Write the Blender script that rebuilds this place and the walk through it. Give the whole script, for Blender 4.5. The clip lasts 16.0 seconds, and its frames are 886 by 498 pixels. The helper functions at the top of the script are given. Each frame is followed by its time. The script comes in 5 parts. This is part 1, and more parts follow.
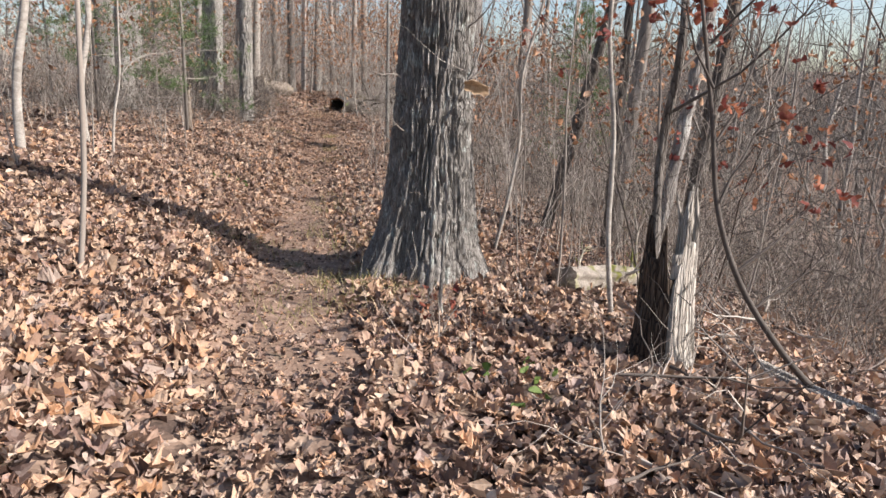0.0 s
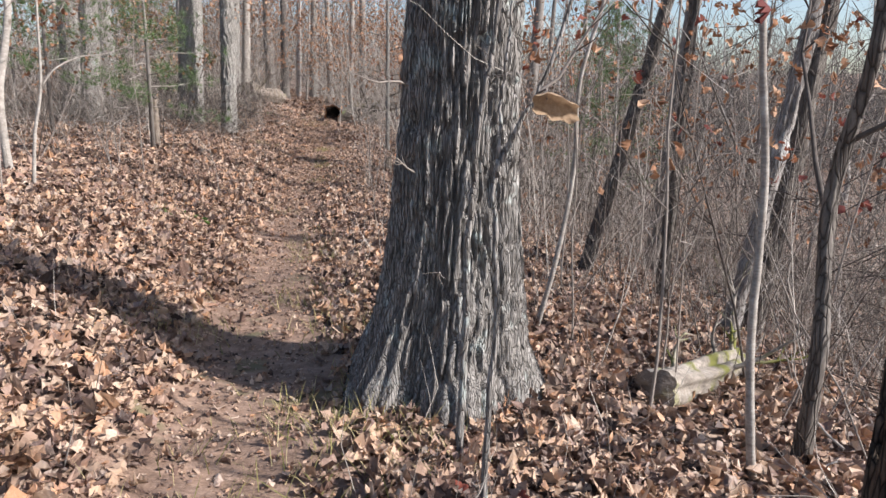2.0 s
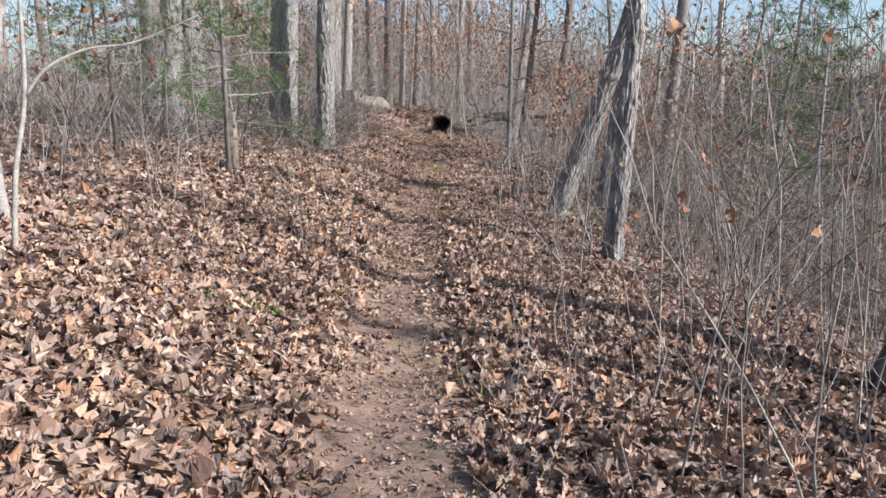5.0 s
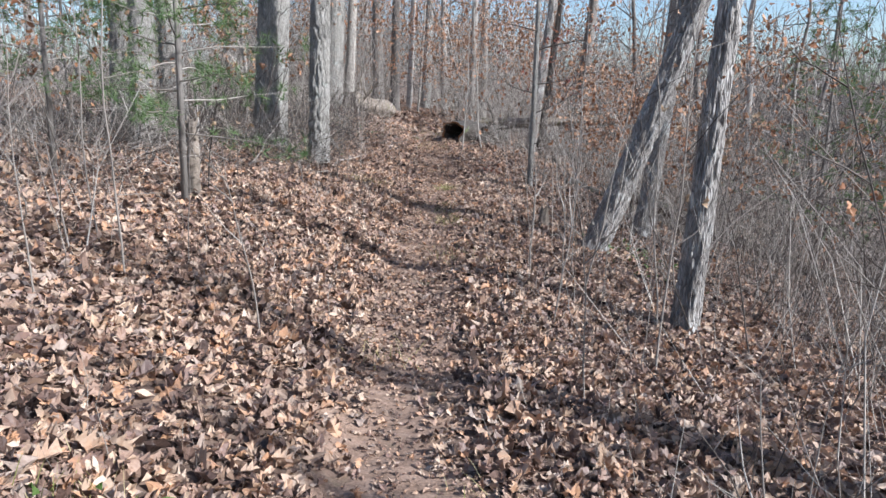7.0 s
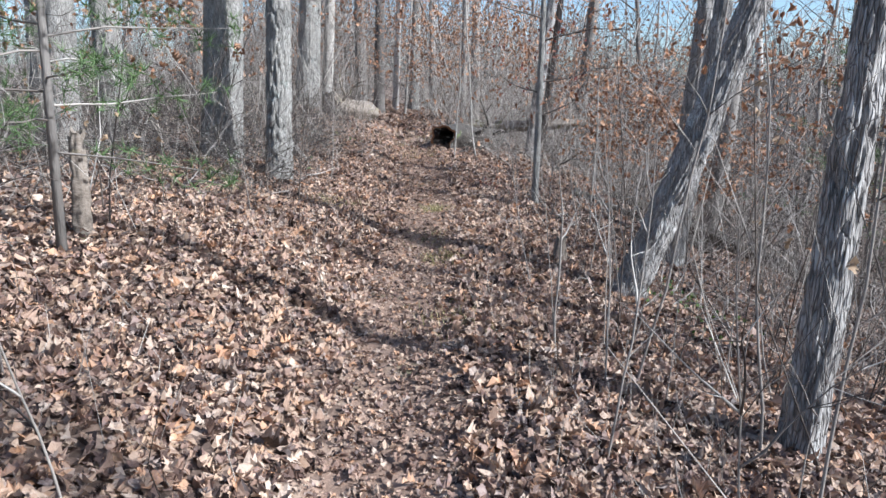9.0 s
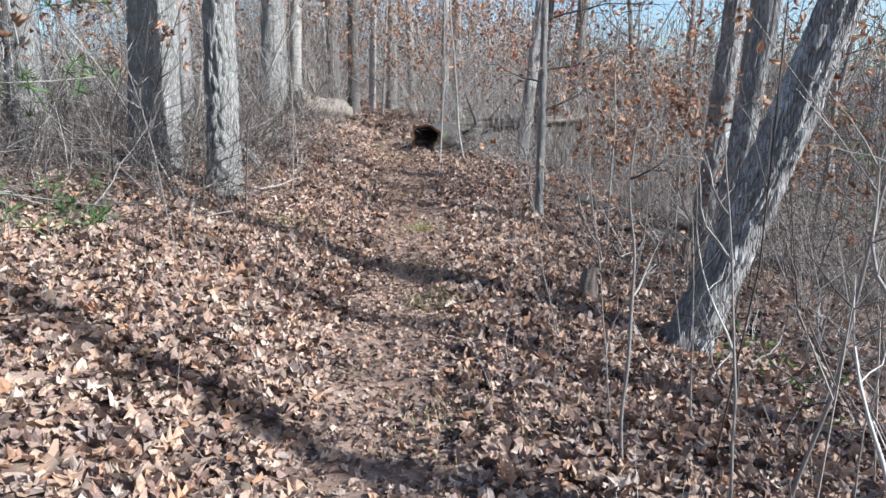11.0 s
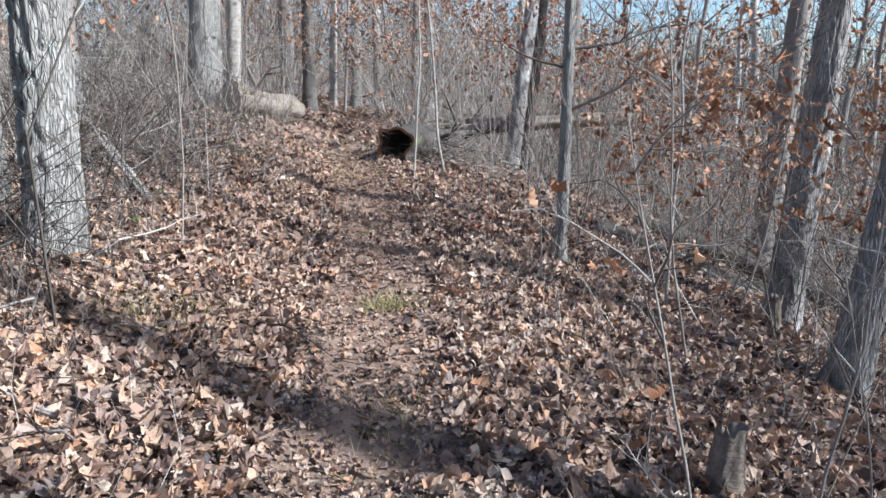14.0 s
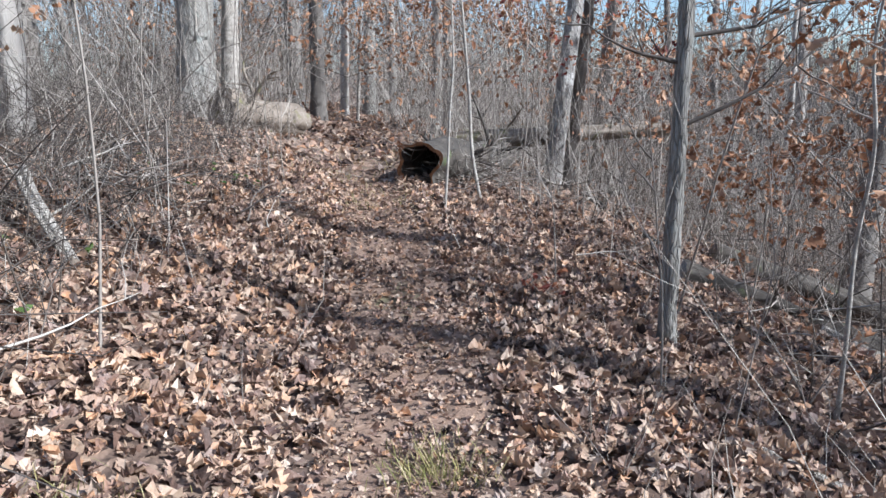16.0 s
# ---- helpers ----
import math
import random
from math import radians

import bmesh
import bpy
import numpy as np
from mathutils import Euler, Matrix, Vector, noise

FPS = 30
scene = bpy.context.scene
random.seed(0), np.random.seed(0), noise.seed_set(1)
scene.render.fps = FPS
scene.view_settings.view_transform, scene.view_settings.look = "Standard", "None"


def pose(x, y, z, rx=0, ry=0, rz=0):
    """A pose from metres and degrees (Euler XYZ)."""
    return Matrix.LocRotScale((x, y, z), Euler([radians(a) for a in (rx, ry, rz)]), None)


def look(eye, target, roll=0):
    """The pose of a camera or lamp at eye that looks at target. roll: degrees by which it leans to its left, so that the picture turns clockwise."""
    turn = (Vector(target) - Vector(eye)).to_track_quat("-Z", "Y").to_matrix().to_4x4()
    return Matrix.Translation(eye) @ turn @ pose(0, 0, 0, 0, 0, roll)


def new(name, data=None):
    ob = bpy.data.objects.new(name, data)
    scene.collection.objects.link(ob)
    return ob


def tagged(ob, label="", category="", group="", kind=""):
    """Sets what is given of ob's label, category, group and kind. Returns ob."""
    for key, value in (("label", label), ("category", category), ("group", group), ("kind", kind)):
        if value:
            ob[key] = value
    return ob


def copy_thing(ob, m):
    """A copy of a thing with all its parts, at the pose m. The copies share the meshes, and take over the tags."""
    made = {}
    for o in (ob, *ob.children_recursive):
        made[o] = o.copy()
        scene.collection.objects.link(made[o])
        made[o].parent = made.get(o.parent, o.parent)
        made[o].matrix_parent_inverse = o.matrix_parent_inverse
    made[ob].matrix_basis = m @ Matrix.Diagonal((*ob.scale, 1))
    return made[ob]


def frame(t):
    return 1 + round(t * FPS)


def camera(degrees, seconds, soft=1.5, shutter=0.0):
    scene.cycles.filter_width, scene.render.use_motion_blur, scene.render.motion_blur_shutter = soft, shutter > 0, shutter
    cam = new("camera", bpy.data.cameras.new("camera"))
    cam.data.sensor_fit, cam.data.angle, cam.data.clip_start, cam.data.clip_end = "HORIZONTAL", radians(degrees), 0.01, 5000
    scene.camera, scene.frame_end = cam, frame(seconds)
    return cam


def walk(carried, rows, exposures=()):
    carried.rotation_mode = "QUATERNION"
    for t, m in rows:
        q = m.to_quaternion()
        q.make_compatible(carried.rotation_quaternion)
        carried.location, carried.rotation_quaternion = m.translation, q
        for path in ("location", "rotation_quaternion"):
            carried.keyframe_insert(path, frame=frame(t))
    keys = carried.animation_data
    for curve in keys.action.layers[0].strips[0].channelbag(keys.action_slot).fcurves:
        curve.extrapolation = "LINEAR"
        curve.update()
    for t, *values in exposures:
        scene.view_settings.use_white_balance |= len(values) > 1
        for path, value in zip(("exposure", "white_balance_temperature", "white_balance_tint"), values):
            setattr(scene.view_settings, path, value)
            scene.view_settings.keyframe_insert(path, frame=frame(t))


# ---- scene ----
cam = camera(64.5, 16.0)
PATH = [
    (0, (0.128, 0.545, 1.6), (0.452, 2.47, 1.162), 1.0),
    (0.5, (0.141, 0.994, 1.595), (0.462, 2.919, 1.16), 0.8),
    (1, (0.216, 1.479, 1.638), (0.538, 3.405, 1.207), 0.8),
    (1.5, (0.189, 1.948, 1.665), (0.512, 3.875, 1.236), 0.6),
    (2, (0.291, 2.409, 1.653), (0.612, 4.336, 1.226), 0.6),
    (2.5, (0.234, 2.867, 1.671), (0.525, 4.799, 1.247), 0.5),
    (3, (0.165, 3.317, 1.684), (0.368, 5.261, 1.263), 0.2),
    (3.5, (0.188, 3.813, 1.703), (0.344, 5.763, 1.286), 0.2),
    (4, (0.051, 4.265, 1.673), (0.126, 6.219, 1.257), -0.2),
    (4.5, (0.052, 4.689, 1.654), (0.109, 6.645, 1.241), -0.1),
    (5, (0.039, 5.164, 1.665), (0.094, 7.121, 1.256), 0.1),
    (5.2, (-0.021, 5.354, 1.655), (0.035, 7.31, 1.243), 0.3),
    (7.3, (0.022, 7.352, 1.79), (0.06, 9.31, 1.385), 1.0),
    (7.5, (0.075, 7.565, 1.804), (0.113, 9.524, 1.401), 0.9),
    (8, (0.018, 8.048, 1.766), (0.06, 10.007, 1.364), 0.7),
    (8.5, (0.005, 8.485, 1.752), (0.058, 10.443, 1.345), 0.6),
    (9, (0.061, 8.994, 1.777), (0.125, 10.951, 1.371), 0.6),
    (9.2, (0.022, 9.194, 1.752), (0.092, 11.151, 1.346), 0.6),
    (11.3, (0.053, 11.024, 1.699), (0.181, 12.978, 1.295), -0.5),
    (11.5, (0.105, 11.253, 1.7), (0.243, 13.207, 1.296), -0.5),
    (12, (0.146, 11.676, 1.66), (0.307, 13.628, 1.258), -0.6),
    (12.5, (0.125, 12.117, 1.68), (0.3, 14.068, 1.278), -0.7),
    (13, (0.209, 12.601, 1.712), (0.396, 14.551, 1.309), -0.6),
    (13.5, (0.113, 13.041, 1.71), (0.31, 14.99, 1.306), -0.7),
    (14, (0.135, 13.472, 1.686), (0.34, 15.419, 1.275), -0.2),
    (14.5, (0.124, 13.956, 1.714), (0.322, 15.904, 1.307), -0.3),
    (15, (0.06, 14.374, 1.772), (0.242, 16.324, 1.368), -0.5),
    (15.5, (0.147, 14.848, 1.754), (0.316, 16.801, 1.355), -0.6),
    (16, (0.083, 15.29, 1.728), (0.251, 17.243, 1.332), -0.7),
]
walk(cam, [(t, look(eye, target, roll)) for t, eye, target, roll in PATH],
     exposures=[(0, 0.74, 6450, 13), (3, 0.72, 6000, 13), (5, 0.76, 5850, 11), (9, 0.88, 5400, 7), (13, 0.94, 5400, 6), (16, 0.87, 5450, 7)])

# ---- world, sun, exposure ----
SUN_DIR = Vector((0.905 * math.cos(radians(33)), -0.425 * math.cos(radians(33)), math.sin(radians(33)))).normalized()
world = bpy.data.worlds.new("world")
scene.world = world
world.use_nodes = True
wn = world.node_tree
sky = wn.nodes.new("ShaderNodeTexSky")
sky.sky_type, sky.sun_disc = "NISHITA", False
sky.sun_elevation = radians(33)
sky.sun_rotation = math.atan2(SUN_DIR.x, SUN_DIR.y)
sky.air_density, sky.dust_density, sky.ozone_density = 1.0, 1.6, 1.0
wn.nodes["Background"].inputs["Strength"].default_value = 0.107
wn.links.new(sky.outputs[0], wn.nodes["Background"].inputs["Color"])
sun_data = bpy.data.lights.new("sun", "SUN")
sun_data.energy, sun_data.angle, sun_data.color = 5.3, radians(1.5), (1.0, 0.945, 0.88)
sun = new("sun", sun_data)
sun.matrix_world = look(SUN_DIR * 60, (0, 0, 0))

# ---- materials ----


def ramp(nt, stops, fac):
    r = nt.nodes.new("ShaderNodeValToRGB")
    while len(r.color_ramp.elements) < len(stops):
        r.color_ramp.elements.new(0.5)
    for e, (p, c) in zip(r.color_ramp.elements, stops):
        e.position, e.color = p, (*c, 1)
    nt.links.new(fac, r.inputs[0])
    return r.outputs[0]


def math_node(nt, op, a, b):
    n = nt.nodes.new("ShaderNodeMath")
    n.operation = op
    for i, v in enumerate((a, b)):
        if isinstance(v, (int, float)):
            n.inputs[i].default_value = v
        else:
            nt.links.new(v, n.inputs[i])
    return n.outputs[0]


def surface(name, stops, scale=8.0, fine=60.0, stretch=(1, 1, 1), rough=0.85, bump=0.3, island=0.0, per_object=0.0,
            patch=None, depth=0.01, see_through=0.0, crack=None, gloss=0.25):
    """A procedural surface: coarse and fine grain through a colour ramp, optional patches (lichen, moss, sun-pale
    bark), and relief.
    """
    m = bpy.data.materials.new(name)
    m.use_nodes = True
    nt = m.node_tree
    bsdf = nt.nodes["Principled BSDF"]
    bsdf.inputs["Roughness"].default_value = rough
    bsdf.inputs["Specular IOR Level"].default_value = gloss
    co = nt.nodes.new("ShaderNodeTexCoord")
    mp = nt.nodes.new("ShaderNodeMapping")
    mp.inputs["Scale"].default_value = stretch
    nt.links.new(co.outputs["Object"], mp.inputs[0])

    def grain(s, detail):
        n = nt.nodes.new("ShaderNodeTexNoise")
        n.inputs["Scale"].default_value, n.inputs["Detail"].default_value = s, detail
        n.inputs["Roughness"].default_value = 0.65
        nt.links.new(mp.outputs[0], n.inputs["Vector"])
        return n.outputs["Fac"]
    big, small = grain(scale, 5), grain(fine, 3)
    fac = math_node(nt, "ADD", math_node(nt, "MULTIPLY", big, 0.6), math_node(nt, "MULTIPLY", small, 0.4))
    if island:
        geo = nt.nodes.new("ShaderNodeNewGeometry")
        fac = math_node(nt, "ADD", math_node(nt, "MULTIPLY", fac, 1 - island),
                        math_node(nt, "MULTIPLY", geo.outputs["Random Per Island"], island))
    if per_object:
        info = nt.nodes.new("ShaderNodeObjectInfo")
        fac = math_node(nt, "ADD", math_node(nt, "MULTIPLY", fac, 1 - per_object),
                        math_node(nt, "MULTIPLY", info.outputs["Random"], per_object))
    col = ramp(nt, stops, fac)
    if patch:
        colour, size, share = patch
        pn = nt.nodes.new("ShaderNodeTexNoise")
        pn.inputs["Scale"].default_value, pn.inputs["Detail"].default_value = size, 6
        nt.links.new(co.outputs["Object"], pn.inputs["Vector"])
        mask = ramp(nt, [(share, (0, 0, 0)), (share + 0.1, (1, 1, 1))], pn.outputs["Fac"])
        mix = nt.nodes.new("ShaderNodeMixRGB")
        nt.links.new(mask, mix.inputs[0])
        nt.links.new(col, mix.inputs[1])
        mix.inputs[2].default_value = (*colour, 1)
        col = mix.outputs[0]
    if crack:
        across, along, dark = crack
        cm = nt.nodes.new("ShaderNodeMapping")
        cm.inputs["Scale"].default_value = (across, across, along)
        wob = nt.nodes.new("ShaderNodeMixRGB")
        wob.inputs[0].default_value = 0.035
        nn = nt.nodes.new("ShaderNodeTexNoise")
        nn.inputs["Scale"].default_value = 6.0
        nt.links.new(co.outputs["Object"], nn.inputs["Vector"])
        nt.links.new(co.outputs["Object"], wob.inputs[1])
        nt.links.new(nn.outputs["Color"], wob.inputs[2])
        nt.links.new(wob.outputs[0], cm.inputs[0])
        vo = nt.nodes.new("ShaderNodeTexVoronoi")
        vo.feature = "DISTANCE_TO_EDGE"
        vo.inputs["Scale"].default_value = 1.0
        nt.links.new(cm.outputs[0], vo.inputs["Vector"])
        rise = ramp(nt, [(0.0, (0, 0, 0)), (0.06, (0.6, 0.6, 0.6)), (0.17, (1, 1, 1))], vo.outputs["Distance"])
        mc = nt.nodes.new("ShaderNodeMixRGB")
        nt.links.new(rise, mc.inputs[0])
        mc.inputs[1].default_value = (*dark, 1)
        nt.links.new(col, mc.inputs[2])
        col = mc.outputs[0]
        fac = math_node(nt, "ADD", math_node(nt, "MULTIPLY", fac, 0.35), math_node(nt, "MULTIPLY", rise, 0.65))
        small = fac
    nt.links.new(col, bsdf.inputs["Base Color"])
    if bump:
        b = nt.nodes.new("ShaderNodeBump")
        b.inputs["Strength"].default_value, b.inputs["Distance"].default_value = bump, depth
        nt.links.new(fac if not (island or per_object) else small, b.inputs["Height"])
        nt.links.new(b.outputs[0], bsdf.inputs["Normal"])
    if see_through:
        tr = nt.nodes.new("ShaderNodeBsdfTranslucent")
        nt.links.new(col, tr.inputs[0])
        mx = nt.nodes.new("ShaderNodeMixShader")
        mx.inputs[0].default_value = see_through
        nt.links.new(bsdf.outputs[0], mx.inputs[1])
        nt.links.new(tr.outputs[0], mx.inputs[2])
        nt.links.new(mx.outputs[0], nt.nodes["Material Output"].inputs[0])
    return m


OAK_BARK = surface("oak_bark", [(0.28, (0.095, 0.085, 0.075)), (0.5, (0.24, 0.222, 0.2)), (0.7, (0.45, 0.425, 0.395))],
                   22, 95, (1, 1, 0.35), 0.9, 1.0, patch=((0.40, 0.43, 0.40), 9, 0.57), depth=0.012, crack=(88, 11.0, (0.13, 0.117, 0.104)))
GREY_BARK = surface("grey_bark", [(0.25, (0.15, 0.135, 0.12)), (0.5, (0.30, 0.28, 0.25)), (0.75, (0.50, 0.475, 0.435))],
                    16, 80, (1, 1, 0.25), 0.9, 1.0, patch=((0.38, 0.40, 0.36), 5, 0.60), depth=0.014, crack=(60, 8.0, (0.20, 0.182, 0.16)))
# the pale patches put the sunlit streaks of these trunks into the colour
SHAG_BARK = surface("shaggy_bark", [(0.28, (0.12, 0.106, 0.096)), (0.5, (0.32, 0.295, 0.27)), (0.7, (0.58, 0.55, 0.515))],
                    10, 60, (1, 1, 0.3), 0.88, 1.0, patch=((0.55, 0.53, 0.495), 3.5, 0.55), depth=0.014, crack=(62, 5.5, (0.15, 0.132, 0.12)))
DARK_BARK = surface("dark_bark", [(0.28, (0.06, 0.05, 0.043)), (0.5, (0.14, 0.122, 0.105)), (0.72, (0.29, 0.265, 0.235))],
                    10, 60, (1, 1, 0.3), 0.9, 0.9, depth=0.014, crack=(44, 6.0, (0.05, 0.042, 0.036)))
FAR_BARK = surface("far_bark", [(0.2, (0.09, 0.078, 0.07)), (0.5, (0.24, 0.215, 0.19)), (0.8, (0.46, 0.425, 0.385))],
                   9, 50, (1, 1, 0.2), 0.9, 0.4, per_object=0.5, depth=0.02)
PALE_BARK = surface("pale_bark", [(0.3, (0.15, 0.125, 0.105)), (0.5, (0.31, 0.28, 0.245)), (0.7, (0.50, 0.465, 0.42))],
                    12, 70, (1, 1, 1.6), 0.8, 0.3, patch=((0.13, 0.10, 0.08), 9, 0.66))
TWIG = surface("twig_bark", [(0.2, (0.07, 0.055, 0.045)), (0.5, (0.215, 0.182, 0.155)), (0.85, (0.48, 0.435, 0.38))],
               6, 90, (1, 1, 1), 0.85, 0.0, island=0.7)
DARK_TWIG = surface("dark_twig_bark", [(0.3, (0.05, 0.04, 0.034)), (0.7, (0.13, 0.11, 0.095))], 10, 90, (1, 1, 1), 0.85, 0.2)
DEAD_WOOD = surface("weathered_wood", [(0.28, (0.16, 0.135, 0.11)), (0.5, (0.42, 0.38, 0.33)), (0.75, (0.66, 0.62, 0.56))],
                    26, 120, (1, 1, 0.05), 0.85, 0.9, depth=0.015, crack=(70, 2.2, (0.24, 0.21, 0.18)))
ROT_WOOD = surface("rotten_wood", [(0.3, (0.03, 0.022, 0.017)), (0.55, (0.10, 0.072, 0.052)), (0.75, (0.22, 0.16, 0.115))],
                   18, 90, (1, 1, 0.12), 0.95, 1.0, depth=0.02, crack=(60, 4.0, (0.016, 0.012, 0.01)))
PALE_LOG = surface("pale_log_wood", [(0.3, (0.10, 0.08, 0.062)), (0.5, (0.27, 0.235, 0.195)), (0.72, (0.48, 0.44, 0.385))],
                   6, 60, (0.25, 1, 1), 0.9, 0.6, patch=((0.17, 0.17, 0.045), 4, 0.52), depth=0.04)
GREY_LOG = surface("grey_log_wood", [(0.25, (0.07, 0.054, 0.042)), (0.5, (0.20, 0.162, 0.128)), (0.75, (0.36, 0.31, 0.26))],
                   5, 50, (0.25, 1, 1), 0.9, 0.8, patch=((0.16, 0.15, 0.07), 4, 0.58), depth=0.03)
DARK_LOG = surface("dark_log_bark", [(0.3, (0.03, 0.026, 0.022)), (0.6, (0.10, 0.086, 0.073)), (0.8, (0.2, 0.18, 0.16))],
                   9, 50, (0.3, 1, 1), 0.95, 0.6, patch=((0.10, 0.12, 0.05), 5, 0.64), depth=0.02)
HOLLOW = surface("hollow_wood", [(0.3, (0.03, 0.021, 0.017)), (0.7, (0.10, 0.07, 0.052))], 9, 40, (1, 1, 1), 1.0, 0.5)
RUST_ROT = surface("rusty_rotten_wood", [(0.3, (0.08, 0.035, 0.018)), (0.55, (0.26, 0.12, 0.055)), (0.75, (0.42, 0.25, 0.14))],
                   9, 60, (1, 1, 1), 0.95, 0.8, depth=0.02)
LEAF_STOPS = [(0.15, (0.045, 0.027, 0.021)), (0.25, (0.125, 0.075, 0.056)), (0.35, (0.25, 0.158, 0.115)), (0.44, (0.37, 0.245, 0.172)), (0.53, (0.45, 0.315, 0.222)),
              (0.60, (0.45, 0.245, 0.13)), (0.66, (0.235, 0.155, 0.128)), (0.72, (0.345, 0.265, 0.212)), (0.79, (0.43, 0.29, 0.19)), (0.87, (0.54, 0.42, 0.325))]
LITTER = surface("fallen_oak_leaf", LEAF_STOPS, 5, 70, (1, 1, 1), 0.55, 0.5, island=0.74, see_through=0.10, gloss=0.45)
DRY_LEAF = surface("clinging_dry_leaf", [(0.2, (0.19, 0.085, 0.045)), (0.5, (0.36, 0.18, 0.095)), (0.8, (0.48, 0.30, 0.19))],
                   5, 60, (1, 1, 1), 0.75, 0.2, island=0.7, see_through=0.15)
RED_LEAF = surface("reddish_leaf", [(0.2, (0.13, 0.035, 0.03)), (0.5, (0.25, 0.075, 0.05)), (0.8, (0.36, 0.16, 0.085))],
                   5, 60, (1, 1, 1), 0.75, 0.2, island=0.7, see_through=0.3)
BUFF_LEAF = surface("buff_curled_leaf", [(0.25, (0.19, 0.125, 0.075)), (0.5, (0.36, 0.25, 0.155)), (0.7, (0.48, 0.37, 0.25))], 18, 90, (1, 1, 1), 0.7, 0.5,
                    see_through=0.25)
GREEN_LEAF = surface("small_green_leaf", [(0.2, (0.05, 0.10, 0.025)), (0.8, (0.16, 0.22, 0.06))], 9, 60, (1, 1, 1), 0.6, 0.1,
                     island=0.7, see_through=0.25)
NEEDLE = surface("pine_needle", [(0.2, (0.055, 0.095, 0.035)), (0.8, (0.15, 0.21, 0.08))], 5, 60, (1, 1, 1), 0.65, 0.0,
                 island=0.6, see_through=0.2)
GRASS = surface("dry_grass", [(0.2, (0.16, 0.17, 0.05)), (0.5, (0.34, 0.29, 0.12)), (0.8, (0.50, 0.42, 0.24))],
                3, 60, (1, 1, 1), 0.75, 0.0, island=0.7, see_through=0.25)


def ground_material():
    """Trodden earth along the trail, leaf mould beside it, crumbs and thin moss; the trail's line follows its winding."""
    m = surface("forest_soil", [(0.25, (0.06, 0.042, 0.033)), (0.5, (0.14, 0.1, 0.078)), (0.75, (0.25, 0.188, 0.148))],
                5, 45, (1, 1, 1), 0.95, 0.7, patch=((0.17, 0.16, 0.06), 2.2, 0.66), depth=0.02)
    nt = m.node_tree
    co = nt.nodes.new("ShaderNodeTexCoord")
    mp = nt.nodes.new("ShaderNodeMapping")
    mp.inputs["Scale"].default_value = (1, 1, 0.3)
    nz = nt.nodes.new("ShaderNodeTexNoise")
    nz.inputs["Scale"].default_value = 16.0
    mix = nt.nodes.new("ShaderNodeMixRGB")
    mix.inputs[0].default_value = 0.08
    nt.links.new(co.outputs["Object"], nz.inputs["Vector"])
    nt.links.new(co.outputs["Object"], mix.inputs[1])
    nt.links.new(nz.outputs["Color"], mix.inputs[2])
    nt.links.new(mix.outputs[0], mp.inputs[0])
    vo = nt.nodes.new("ShaderNodeTexVoronoi")
    vo.inputs["Scale"].default_value = 17.0
    nt.links.new(mp.outputs[0], vo.inputs["Vector"])
    sep = nt.nodes.new("ShaderNodeSeparateColor")
    nt.links.new(vo.outputs["Color"], sep.inputs[0])
    col = ramp(nt, [(0.05, (0.05, 0.032, 0.025)), (0.35, (0.13, 0.085, 0.062)), (0.6, (0.25, 0.17, 0.122)), (0.8, (0.34, 0.24, 0.175)), (0.95, (0.43, 0.32, 0.24))], sep.outputs[0])
    b = nt.nodes["Principled BSDF"].inputs["Base Color"]
    old = b.links[0].from_socket
    blend = nt.nodes.new("ShaderNodeMixRGB")
    blend.inputs[0].default_value = 0.7
    nt.links.new(old, blend.inputs[1])
    nt.links.new(col, blend.inputs[2])
    nt.links.new(blend.outputs[0], b)
    bp = nt.nodes.new("ShaderNodeBump")
    bp.inputs["Strength"].default_value, bp.inputs["Distance"].default_value = 0.9, 0.03
    nt.links.new(vo.outputs["Distance"], bp.inputs["Height"])
    nt.links.new(bp.outputs[0], nt.nodes["Principled BSDF"].inputs["Normal"])
    return m


SOIL = ground_material()
EARTH = surface("trodden_earth", [(0.3, (0.115, 0.075, 0.053)), (0.5, (0.255, 0.17, 0.122)), (0.72, (0.40, 0.285, 0.215))],
                7, 60, (1, 1.8, 1), 0.95, 1.0, patch=((0.17, 0.145, 0.085), 3.0, 0.6), depth=0.02)
HILL = surface("wooded_far_hill", [(0.3, (0.14, 0.12, 0.11)), (0.7, (0.24, 0.21, 0.19))], 0.02, 0.3, (1, 1, 1), 1.0, 0.0)

# ---- helpers for meshes ----
rng = np.random.default_rng(11)


def vnoise(x, y, z=0.0):
    """Smooth value noise, 0 to 1, of three coordinates."""
    x, y, z = np.broadcast_arrays(np.asarray(x, float), np.asarray(y, float), np.asarray(z, float))
    cell = [np.floor(c).astype(np.int64) for c in (x, y, z)]
    f = [c - i for c, i in zip((x, y, z), cell)]
    f = [c * c * (3 - 2 * c) for c in f]

    def at(i, j, k):
        h = (i * 374761393 + j * 668265263 + k * 1274126177) & 0xFFFFFFFF
        h = ((h ^ (h >> 13)) * 1103515245) & 0xFFFFFFFF
        return ((h ^ (h >> 16)) & 0xFFFF) / 65535.0
    out = 0
    for a in (0, 1):
        for b in (0, 1):
            for c in (0, 1):
                w = (f[0] if a else 1 - f[0]) * (f[1] if b else 1 - f[1]) * (f[2] if c else 1 - f[2])
                out = out + w * at(cell[0] + a, cell[1] + b, cell[2] + c)
    return out


